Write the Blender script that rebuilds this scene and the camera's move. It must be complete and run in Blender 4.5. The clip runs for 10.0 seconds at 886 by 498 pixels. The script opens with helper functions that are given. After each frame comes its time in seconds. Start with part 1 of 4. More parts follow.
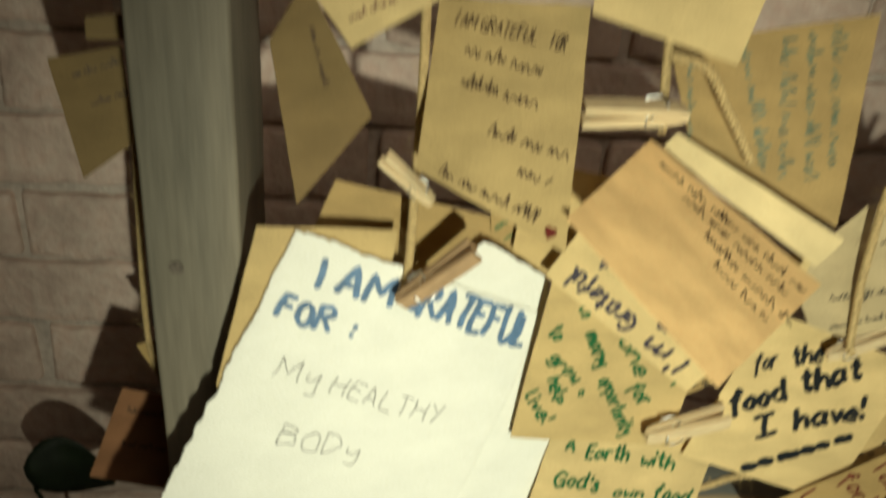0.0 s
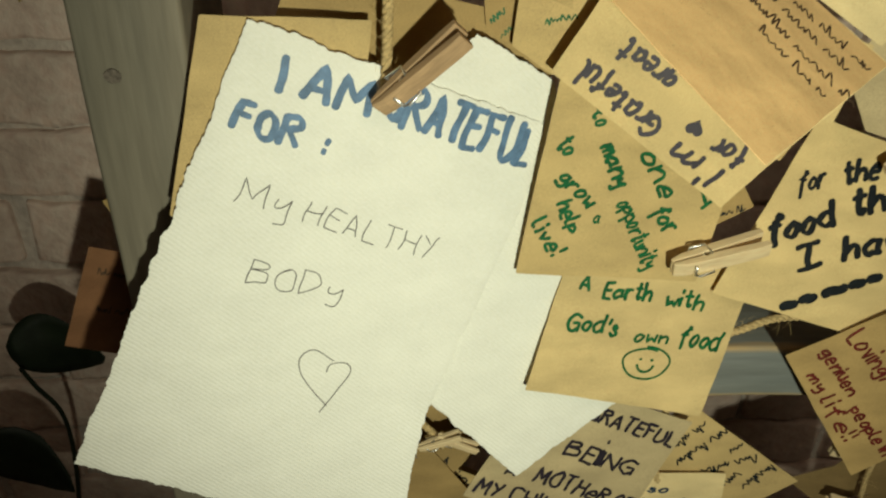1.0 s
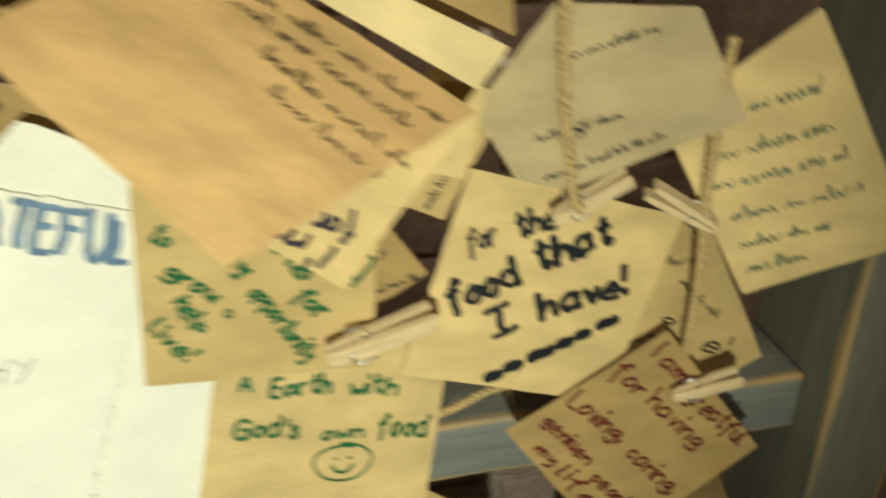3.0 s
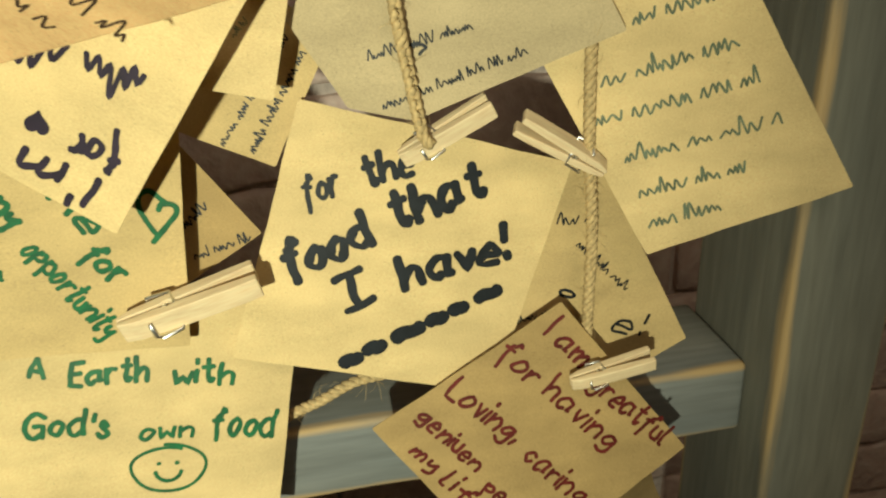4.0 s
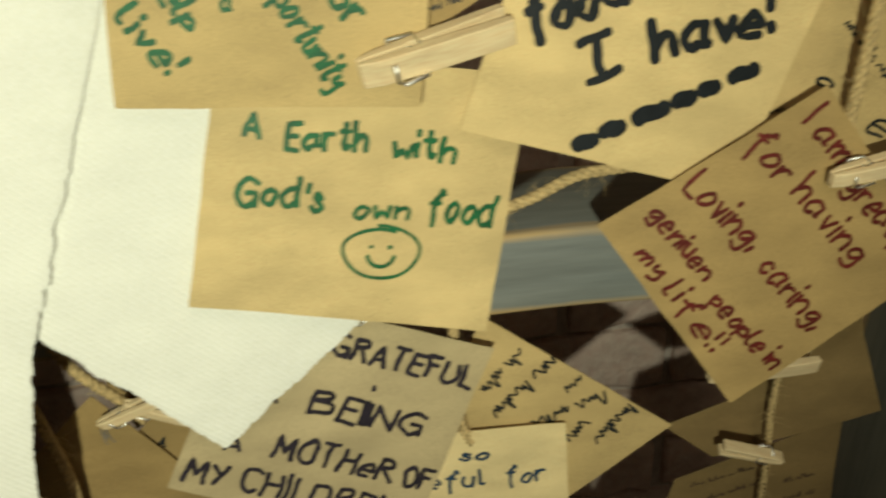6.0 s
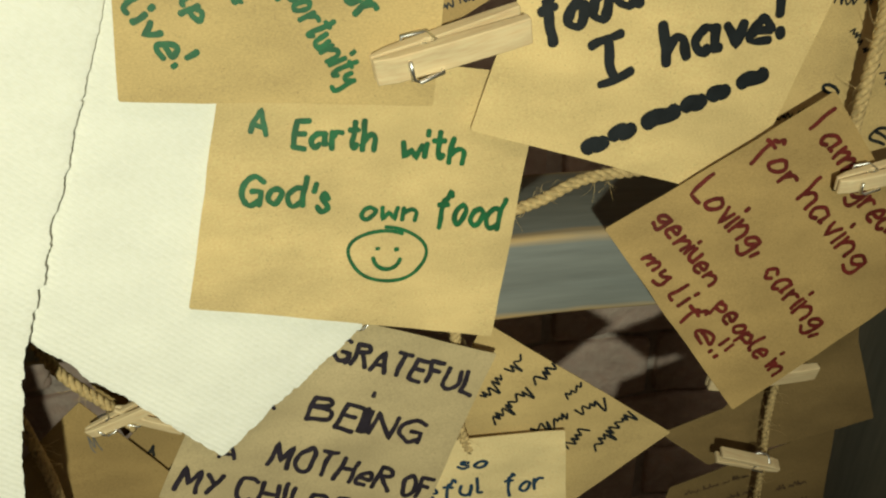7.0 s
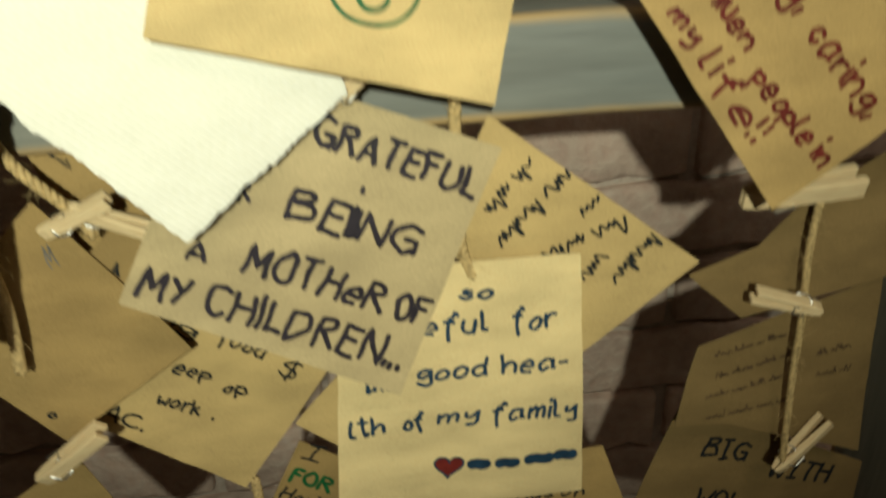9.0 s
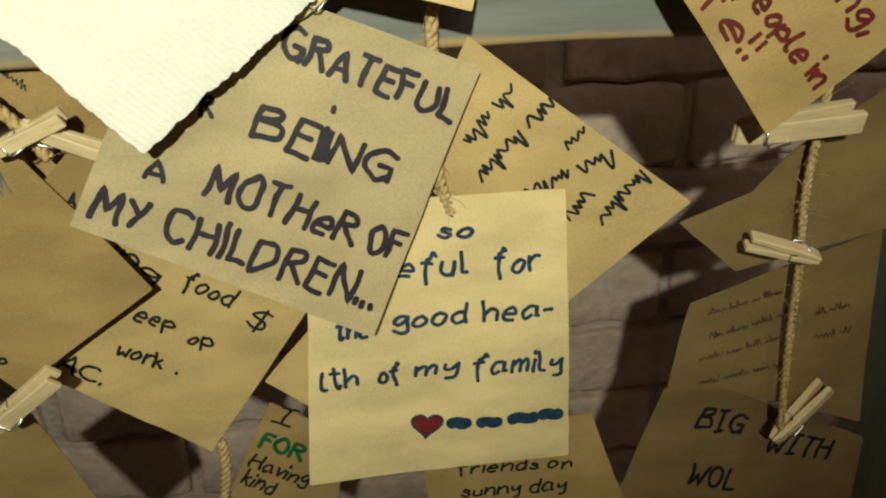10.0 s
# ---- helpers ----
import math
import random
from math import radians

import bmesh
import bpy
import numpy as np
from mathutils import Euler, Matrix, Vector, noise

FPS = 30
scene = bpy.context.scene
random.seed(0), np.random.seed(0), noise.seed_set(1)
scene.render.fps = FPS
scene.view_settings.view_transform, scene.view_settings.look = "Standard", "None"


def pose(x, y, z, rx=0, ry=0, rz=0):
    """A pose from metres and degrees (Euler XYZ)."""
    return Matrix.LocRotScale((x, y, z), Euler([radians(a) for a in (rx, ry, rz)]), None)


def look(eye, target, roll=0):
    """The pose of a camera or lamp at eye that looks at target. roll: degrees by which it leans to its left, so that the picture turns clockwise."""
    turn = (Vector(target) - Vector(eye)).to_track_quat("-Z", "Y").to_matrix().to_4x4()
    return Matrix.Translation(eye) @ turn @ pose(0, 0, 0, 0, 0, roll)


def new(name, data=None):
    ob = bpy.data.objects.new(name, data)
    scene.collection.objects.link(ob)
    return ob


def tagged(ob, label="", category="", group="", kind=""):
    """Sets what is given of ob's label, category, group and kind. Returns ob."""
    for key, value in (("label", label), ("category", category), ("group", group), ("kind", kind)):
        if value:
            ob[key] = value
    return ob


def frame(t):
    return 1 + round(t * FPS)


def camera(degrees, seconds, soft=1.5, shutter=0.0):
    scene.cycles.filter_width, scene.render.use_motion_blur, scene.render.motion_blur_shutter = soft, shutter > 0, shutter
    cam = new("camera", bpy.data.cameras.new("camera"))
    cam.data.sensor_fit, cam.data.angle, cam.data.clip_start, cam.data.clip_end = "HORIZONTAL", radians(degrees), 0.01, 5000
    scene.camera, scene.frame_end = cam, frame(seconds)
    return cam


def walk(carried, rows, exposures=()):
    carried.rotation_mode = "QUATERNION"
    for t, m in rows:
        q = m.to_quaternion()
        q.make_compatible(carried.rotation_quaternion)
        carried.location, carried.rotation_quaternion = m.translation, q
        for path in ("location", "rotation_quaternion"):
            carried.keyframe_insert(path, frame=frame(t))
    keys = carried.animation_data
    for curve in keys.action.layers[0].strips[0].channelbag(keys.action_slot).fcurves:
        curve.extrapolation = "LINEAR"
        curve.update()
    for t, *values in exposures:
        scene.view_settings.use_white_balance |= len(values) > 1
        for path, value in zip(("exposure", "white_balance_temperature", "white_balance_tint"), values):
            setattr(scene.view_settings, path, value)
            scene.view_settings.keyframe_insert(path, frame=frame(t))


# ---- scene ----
# camera
cam = camera(60.0, 10.0, soft=2.2, shutter=0.7)
walk(cam, [
    (0, look((-0.0924, -0.3621, 0.3717), (-0.0601, -0.0011, 0.2026), 4.38)),
    (0.5, look((-0.0832, -0.3422, 0.3159), (-0.0558, 0.0071, 0.1230), 3.45)),
    (1, look((-0.0721, -0.3302, 0.2974), (-0.0486, 0.0098, 0.0880), 2.00)),
    (1.5, look((-0.0766, -0.3282, 0.2955), (-0.0556, 0.0109, 0.0844), 1.76)),
    (2, look((-0.0743, -0.3289, 0.2981), (-0.0497, 0.0116, 0.0896), 1.56)),
    (2.5, look((-0.0129, -0.3030, 0.3214), (0.0344, 0.0404, 0.1218), 0.34)),
    (3, look((0.0820, -0.2861, 0.2904), (0.1366, 0.0604, 0.0982), -2.09)),
    (3.2, look((0.1100, -0.2848, 0.2709), (0.1690, 0.0630, 0.0824), -2.27)),
    (4.3, look((0.1613, -0.2565, 0.2166), (0.2087, 0.1050, 0.0520), -3.99)),
    (4.5, look((0.1633, -0.2564, 0.2173), (0.2089, 0.1044, 0.0507), -4.02)),
    (5, look((0.1455, -0.2560, 0.1985), (0.1827, 0.1015, 0.0229), -3.74)),
    (5.5, look((0.0989, -0.2463, 0.1591), (0.1292, 0.1013, -0.0364), -3.13)),
    (6, look((0.0761, -0.2466, 0.1541), (0.1041, 0.1001, -0.0433), -3.07)),
    (6.2, look((0.0619, -0.2448, 0.1527), (0.1001, 0.1031, -0.0410), -2.31)),
    (7.5, look((0.0623, -0.2417, 0.1486), (0.1080, 0.1061, -0.0436), -1.04)),
    (8, look((0.0607, -0.2425, 0.1475), (0.1091, 0.1065, -0.0419), -0.45)),
    (8.5, look((0.0572, -0.2437, 0.1162), (0.1029, 0.1051, -0.0741), -0.23)),
    (9, look((0.0645, -0.2510, 0.0488), (0.1025, 0.1019, -0.1357), -2.07)),
    (9.5, look((0.0702, -0.2527, 0.0089), (0.1093, 0.1081, -0.1592), -2.64)),
    (10, look((0.0701, -0.2537, 0.0047), (0.1121, 0.1066, -0.1638), -1.52)),
], exposures=[(0, -0.05), (0.8, -0.32), (2.0, -0.3), (2.6, -0.15), (3.2, 0.0), (4.3, 0.32), (4.8, 0.32), (5.5, 0.05), (6.2, -0.13), (8.2, -0.12), (8.6, 0.08), (9.2, 0.25), (10.0, 0.28)])

# light: one small warm lamp behind the viewer, and an added, unseen room fill
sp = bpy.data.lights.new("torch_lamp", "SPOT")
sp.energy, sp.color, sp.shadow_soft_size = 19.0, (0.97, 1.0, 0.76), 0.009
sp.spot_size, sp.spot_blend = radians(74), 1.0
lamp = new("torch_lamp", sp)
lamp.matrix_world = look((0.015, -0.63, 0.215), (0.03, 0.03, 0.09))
# unseen area lamp, added only to lift the dark parts
glow = bpy.data.lights.new("fill_lamp", "AREA")
glow.energy, glow.color, glow.size = 3.0, (1.0, 0.84, 0.62), 0.5
fill_lamp = new("fill_lamp", glow)
fill_lamp.matrix_world = look((0.4, -0.9, 1.25), (0.2, 0.1, 0.0))
world = bpy.data.worlds.new("room_air")
world.use_nodes = True
world.node_tree.nodes["Background"].inputs[0].default_value = (0.9, 0.75, 0.6, 1)
world.node_tree.nodes["Background"].inputs[1].default_value = 0.015
scene.world = world


# materials
def material(name, colour, rough=0.8, vary=0.12, scale=60.0, bump=0.15, fine=900.0, stretch=(1, 1, 1), second=None, spread=0.0, metal=0.0, spots=0.0, relief=0.0006):
    """A surface with stains at one scale, grain at another and fine relief."""
    m = bpy.data.materials.new(name)
    m.use_nodes = True
    nt = m.node_tree
    n, l = nt.nodes, nt.links
    b = n["Principled BSDF"]
    b.inputs["Roughness"].default_value, b.inputs["Metallic"].default_value = rough, metal
    b.inputs["Specular IOR Level"].default_value = 0.25 if not metal else 0.5
    tc, mp = n.new("ShaderNodeTexCoord"), n.new("ShaderNodeMapping")
    mp.inputs["Scale"].default_value = stretch
    info = n.new("ShaderNodeObjectInfo")
    l.new(tc.outputs["Object"], mp.inputs["Vector"])
    big, small = n.new("ShaderNodeTexNoise"), n.new("ShaderNodeTexNoise")
    for k, s, d in ((big, scale, 4), (small, fine, 3)):
        k.noise_dimensions = "4D"
        k.inputs["Scale"].default_value, k.inputs["Detail"].default_value = s, d
        l.new(mp.outputs[0], k.inputs["Vector"])
    turn = n.new("ShaderNodeMath")
    turn.operation, turn.inputs[1].default_value = "MULTIPLY", 37.0
    l.new(info.outputs["Random"], turn.inputs[0])
    l.new(turn.outputs[0], big.inputs["W"])
    ramp = n.new("ShaderNodeValToRGB")
    lo = tuple(c * (1 - vary) for c in (second or colour))
    hi = tuple(min(1, c * (1 + vary)) for c in colour)
    ramp.color_ramp.elements[0].position, ramp.color_ramp.elements[1].position = 0.36, 0.66
    ramp.color_ramp.elements[0].color, ramp.color_ramp.elements[1].color = (*lo, 1), (*hi, 1)
    l.new(big.outputs["Fac"], ramp.inputs[0])
    grain = n.new("ShaderNodeMix")
    grain.data_type, grain.blend_type = "RGBA", "OVERLAY"
    grain.inputs[0].default_value = 0.35
    l.new(ramp.outputs[0], grain.inputs[6])
    l.new(small.outputs["Fac"], grain.inputs[7])
    out = grain.outputs[2]
    hsv = n.new("ShaderNodeHueSaturation")
    rng = n.new("ShaderNodeMapRange")
    rng.inputs[3].default_value, rng.inputs[4].default_value = 1 - spread, 1 + spread
    l.new(info.outputs["Random"], rng.inputs[0])
    l.new(rng.outputs[0], hsv.inputs["Value"])
    l.new(out, hsv.inputs["Color"])
    out = hsv.outputs[0]
    if spots:
        sn, sr, sm = n.new("ShaderNodeTexNoise"), n.new("ShaderNodeValToRGB"), n.new("ShaderNodeMix")
        sn.inputs["Scale"].default_value, sn.inputs["Detail"].default_value = 1400, 1
        l.new(tc.outputs["Object"], sn.inputs["Vector"])
        sr.color_ramp.elements[0].position, sr.color_ramp.elements[1].position = 0.68, 0.74
        l.new(sn.outputs["Fac"], sr.inputs[0])
        sm.data_type, sm.blend_type = "RGBA", "MULTIPLY"
        sm.inputs[7].default_value = (1 - spots, 1 - spots, 1 - spots, 1)
        l.new(sr.outputs[0], sm.inputs[0])
        l.new(out, sm.inputs[6])
        out = sm.outputs[2]
    l.new(out, b.inputs["Base Color"])
    bp = n.new("ShaderNodeBump")
    bp.inputs["Strength"].default_value, bp.inputs["Distance"].default_value = bump, relief
    l.new(small.outputs["Fac"], bp.inputs["Height"])
    l.new(bp.outputs[0], b.inputs["Normal"])
    return m


def kraft_paper(name, colour):
    m = material(name, colour, rough=0.72, vary=0.13, scale=24, bump=0.12, fine=1100, stretch=(1, 1, 2.2), spread=0.05, spots=0.24)
    # shallow creases and cockling of handled paper
    n, l = m.node_tree.nodes, m.node_tree.links
    fold, crease = n.new("ShaderNodeTexNoise"), n.new("ShaderNodeBump")
    fold.inputs["Scale"].default_value, fold.inputs["Detail"].default_value, fold.inputs["Roughness"].default_value = 38, 3, 0.45
    l.new([k for k in n if k.type == "TEX_COORD"][0].outputs["Object"], fold.inputs["Vector"])
    crease.inputs["Strength"].default_value, crease.inputs["Distance"].default_value = 0.45, 0.004
    l.new(fold.outputs["Fac"], crease.inputs["Height"])
    l.new([k for k in n if k.type == "BUMP" and k is not crease][0].outputs[0], crease.inputs["Normal"])
    l.new(crease.outputs[0], n["Principled BSDF"].inputs["Normal"])
    return m


paper_white = material("handmade_paper", (0.83, 0.825, 0.74), rough=0.9, vary=0.03, scale=40, bump=0.55, fine=520, stretch=(1, 1, 1.6))
wn, wl = paper_white.node_tree.nodes, paper_white.node_tree.links
weave, soft = wn.new("ShaderNodeTexWave"), wn.new("ShaderNodeBump")
weave.bands_direction = "DIAGONAL"
weave.inputs["Scale"].default_value, weave.inputs["Distortion"].default_value, weave.inputs["Detail"].default_value = 200, 1.6, 2
weave.inputs["Detail Scale"].default_value = 3.0
wl.new([k for k in wn if k.type == "TEX_COORD"][0].outputs["Object"], weave.inputs["Vector"])
soft.inputs["Strength"].default_value, soft.inputs["Distance"].default_value = 0.34, 0.0004
wl.new(weave.outputs["Fac"], soft.inputs["Height"])
wl.new([k for k in wn if k.type == "BUMP" and k is not soft][0].outputs[0], soft.inputs["Normal"])
wl.new(soft.outputs[0], wn["Principled BSDF"].inputs["Normal"])
kraft = kraft_paper("kraft_paper", (0.53, 0.385, 0.17))
kraft_light = kraft_paper("pale_kraft_paper", (0.64, 0.48, 0.225))
# paler copy that puts brighter light close to the torch into the colour
kraft_cream_lit = kraft_paper("lit_cream_kraft_paper", (0.72, 0.57, 0.30))
kraft_dark = kraft_paper("brown_kraft_paper", (0.39, 0.265, 0.105))
kraft_grey = kraft_paper("greyish_kraft_paper", (0.46, 0.365, 0.205))
# orange paper, its colour also raised to imitate lamp light falling on the leaf
kraft_orange_lit = kraft_paper("lit_orange_kraft_paper", (0.80, 0.53, 0.24))
# brown paper darkened below its own tone to imitate the lamp's fall-off
kraft_brown_dimmed = kraft_paper("dimmed_brown_kraft_paper", (0.215, 0.145, 0.06))
# darker copy for low notes, weaker lamp light put into the paper colour
kraft_umber_dimmed = kraft_paper("dimmed_umber_kraft_paper", (0.33, 0.225, 0.09))
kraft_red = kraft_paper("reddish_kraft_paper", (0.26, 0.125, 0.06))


def ink(name, colour, rough=0.5):
    return material(name, colour, rough=rough, vary=0.25, scale=160, bump=0.02, fine=1500)


blue_ink = ink("blue_marker", (0.105, 0.19, 0.32))
pencil = ink("pencil_line", (0.16, 0.15, 0.14))
green_ink = ink("green_marker", (0.006, 0.105, 0.034))
black_ink = ink("black_marker", (0.012, 0.015, 0.018))
red_ink = ink("dark_red_pen", (0.115, 0.016, 0.012))
red_felt = ink("red_felt_pen", (0.17, 0.022, 0.018))
navy_ink = ink("navy_pen", (0.016, 0.046, 0.088))
violet_ink = ink("violet_marker", (0.024, 0.016, 0.03))
plum_ink = ink("plum_marker", (0.022, 0.017, 0.026))
brown_ink = ink("brown_pen", (0.08, 0.05, 0.03))
bar_black, bar_navy, bar_brown, bar_green, bar_red = black_ink, navy_ink, brown_ink, ink("faded_green_pen", (0.13, 0.16, 0.10)), red_ink
dark_peg_wood = material("dark_peg_wood", (0.44, 0.29, 0.16), rough=0.65, vary=0.15, scale=70, bump=0.12, fine=500, stretch=(0.25, 2, 2))
peg_wood = material("peg_wood", (0.72, 0.56, 0.33), rough=0.6, vary=0.12, scale=70, bump=0.12, fine=500, stretch=(0.25, 2, 2), spread=0.06)
steel = material("spring_steel", (0.78, 0.78, 0.76), rough=0.38, vary=0.05, metal=1.0, bump=0.0)
jute = material("jute_fibre", (0.52, 0.38, 0.18), rough=0.9, vary=0.25, scale=500, bump=0.4, fine=2500)
brick_paint = material("painted_brick", (0.66, 0.51, 0.43), rough=0.85, vary=0.14, scale=22, bump=0.9, fine=85, spread=0.09, relief=0.004)
mortar = material("painted_mortar", (0.56, 0.48, 0.42), rough=0.95, vary=0.15, scale=30, bump=0.9, fine=120, relief=0.004)
plaster = material("plain_plaster", (0.45, 0.41, 0.36), rough=0.9, vary=0.06, scale=3, bump=0.2, fine=80)
leaf_green = material("dark_leaf", (0.008, 0.013, 0.006), rough=0.55, vary=0.3, scale=50, bump=0.1, fine=300)


def painted_wood(name, half, axis, colour, second, wear):
    """Grey-blue paint over bare wood that shows along the worn long edges."""
    m = material(name, colour, rough=0.62, vary=0.10, scale=14, bump=0.45, fine=190, stretch=(0.12, 1.3, 1.3) if axis == "x" else (1.3, 1.3, 0.12), second=second)
    nt = m.node_tree
    n, l = nt.nodes, nt.links
    b = n["Principled BSDF"]
    old = b.inputs["Base Color"].links[0].from_socket
    tc, sep = n.new("ShaderNodeTexCoord"), n.new("ShaderNodeSeparateXYZ")
    l.new(tc.outputs["Object"], sep.inputs[0])
    other = "Z" if axis == "x" else "X"
    near = []
    for key, h in ((other, half[0]), ("Y", half[1])):
        a, s = n.new("ShaderNodeMath"), n.new("ShaderNodeMath")
        a.operation, s.operation = "ABSOLUTE", "SUBTRACT"
        l.new(sep.outputs[key], a.inputs[0])
        l.new(a.outputs[0], s.inputs[0])
        s.inputs[1].default_value = h
        near.append(s)
    low = n.new("ShaderNodeMath")
    low.operation = "MINIMUM"
    l.new(near[0].outputs[0], low.inputs[0])
    l.new(near[1].outputs[0], low.inputs[1])
    wob = n.new("ShaderNodeTexNoise")
    wob.inputs["Scale"].default_value, wob.inputs["Detail"].default_value = 55, 5
    stretch = n.new("ShaderNodeMapping")
    stretch.inputs["Scale"].default_value = (0.12, 1, 1) if axis == "x" else (1, 1, 0.12)
    l.new(tc.outputs["Object"], stretch.inputs["Vector"])
    l.new(stretch.outputs[0], wob.inputs["Vector"])
    mul = n.new("ShaderNodeMath")
    mul.operation, mul.inputs[1].default_value, mul.inputs[2].default_value = "MULTIPLY_ADD", 0.02, wear
    l.new(wob.outputs["Fac"], mul.inputs[0])
    add = n.new("ShaderNodeMath")
    add.operation = "ADD"
    l.new(low.outputs[0], add.inputs[0])
    l.new(mul.outputs[0], add.inputs[1])
    rg = n.new("ShaderNodeMapRange")
    rg.inputs[1].default_value, rg.inputs[2].default_value = -0.0035, 0.0005
    l.new(add.outputs[0], rg.inputs[0])
    mix = n.new("ShaderNodeMix")
    mix.data_type = "RGBA"
    mix.inputs[7].default_value = (0.46, 0.32, 0.15, 1)
    l.new(rg.outputs[0], mix.inputs[0])
    l.new(old, mix.inputs[6])
    l.new(mix.outputs[2], b.inputs["Base Color"])
    return m


# building helpers
def part(name, bm, mat, parent=None, label=""):
    me = bpy.data.meshes.new(name)
    bm.to_mesh(me)
    bm.free()
    me.materials.append(mat)
    ob = new(name, me)
    if parent:
        ob.parent = parent
    return tagged(ob, label)


def box(bm, x0, x1, y0, y1, z0, z1):
    vs = [bm.verts.new((x, y, z)) for x in (x0, x1) for y in (y0, y1) for z in (z0, z1)]
    for f in ((0, 1, 3, 2), (4, 6, 7, 5), (0, 4, 5, 1), (2, 3, 7, 6), (0, 2, 6, 4), (1, 5, 7, 3)):
        bm.faces.new([vs[i] for i in f])
    return vs


def tube(bm, pts, r, sides=6, flat=1.0):
    """A round bar along a line of points, with closed ends."""
    pts = [Vector(p) for p in pts]
    rings, up = [], Vector((0.31, 0.2, 0.93))
    for i, p in enumerate(pts):
        d = (pts[min(i + 1, len(pts) - 1)] - pts[max(i - 1, 0)]).normalized()
        s = d.cross(up).normalized()
        u = s.cross(d)
        rr = r(i / max(1, len(pts) - 1)) if callable(r) else r
        rings.append([bm.verts.new(p + (s * math.cos(a) + u * math.sin(a) * flat) * rr) for a in (2 * math.pi * k / sides for k in range(sides))])
    for a, b in zip(rings, rings[1:]):
        for k in range(sides):
            bm.faces.new((a[k], a[(k + 1) % sides], b[(k + 1) % sides], b[k]))
    bm.faces.new(rings[0][::-1])
    bm.faces.new(rings[-1])


def glide(pts, step):
    """Points at even steps along a smooth line through pts."""
    pts = [Vector(p) for p in pts]
    ext = [pts[0] * 2 - pts[1]] + pts + [pts[-1] * 2 - pts[-2]]
    out = []
    for a, b, c, d in zip(ext, ext[1:], ext[2:], ext[3:]):
        k = max(2, int((c - b).length / step))
        for i in range(k):
            t = i / k
            out.append(0.5 * (2 * b + (c - a) * t + (2 * a - 5 * b + 4 * c - d) * t * t + (3 * b - a - 3 * c + d) * t ** 3))
    return out + [pts[-1]]


# a single-line hand: strokes of (x, y) digit pairs, baseline 2, small letters to 6, capitals to 9; "-" angular, "~" flowing
HAND = {
    "A": "-023962|-1454", "B": "-0902|~0949584706|~0656645302", "C": "~6849180513324263", "D": "-0902|~0949664402", "E": "-590902|-0252|-0646",
    "F": "-590902|-0646", "G": "~683907043263|-356562", "H": "-0902|-6962|-0666", "I": "-1912", "L": "-090252", "M": "-0219447982",
    "N": "-02096269", "O": "~4917143263674928", "R": "-0902|~09495706|-2662", "T": "-0969|-3932", "U": "~090422426469", "W": "-0922466289",
    "Y": "-0936|-6922", "a": "~5626041233|-5653|~534363", "b": "-0902|~0536543203", "c": "~45260413223243", "d": "~5626042253|-5952",
    "e": "~1454463615031242", "f": "~5849372720|-0646", "g": "~5626042355|~56513001", "h": "-0902|~04365552", "i": "-1612|-1819",
    "k": "-0902|-4604|-2452", "l": "~19132232", "m": "-0602|~04263532|~34566562", "n": "-0602|~04365552", "o": "~36150322435536",
    "p": "-0600|~0536543303", "r": "-0602|~042646", "s": "~45261534432203", "t": "~29233243|-0747", "u": "~0603224346|-4642",
    "v": "-062246", "w": "-0612345266", "y": "~06042446|~46413010", "!": "-1916|-1213", ".": "-1312", ",": "-2311", "'": "-2927",
    ":": "-1615|-1312", "-": "-0535", "$": "~58280645532203|-3931", ")": "~09263203", "serif": "-0949|-2922|-0242"}
# half the width of each pen's line, in metres
PEN = {"blue_marker": 0.0017, "pencil_line": 0.0003, "green_marker": 0.00105, "black_marker": 0.0018, "dark_red_pen": 0.00088, "navy_pen": 0.00085, "violet_marker": 0.0012, "plum_marker": 0.0011, "brown_pen": 0.0004}


def strokes(ch, mat):
    """The centre lines of one character, in units of the grid."""
    out = []
    for one in HAND["serif" if ch == "I" and mat is black_ink else ch].split("|"):
        pts = [(int(p) * 1.0, int(q) - 2.0) for p, q in zip(one[1::2], one[2::2])]
        if one[0] == "~":
            line = [(p.x, p.y) for p in glide([(x, y, 0) for x, y in pts], 0.45)]
        else:
            line = [pts[0]]
            for p, q in zip(pts, pts[1:]):
                k = max(2, int(math.hypot(q[0] - p[0], q[1] - p[1]) / 0.7))
                line += [(p[0] + (q[0] - p[0]) * i / k, p[1] + (q[1] - p[1]) * i / k) for i in range(1, k + 1)]
        out.append(line)
    return out


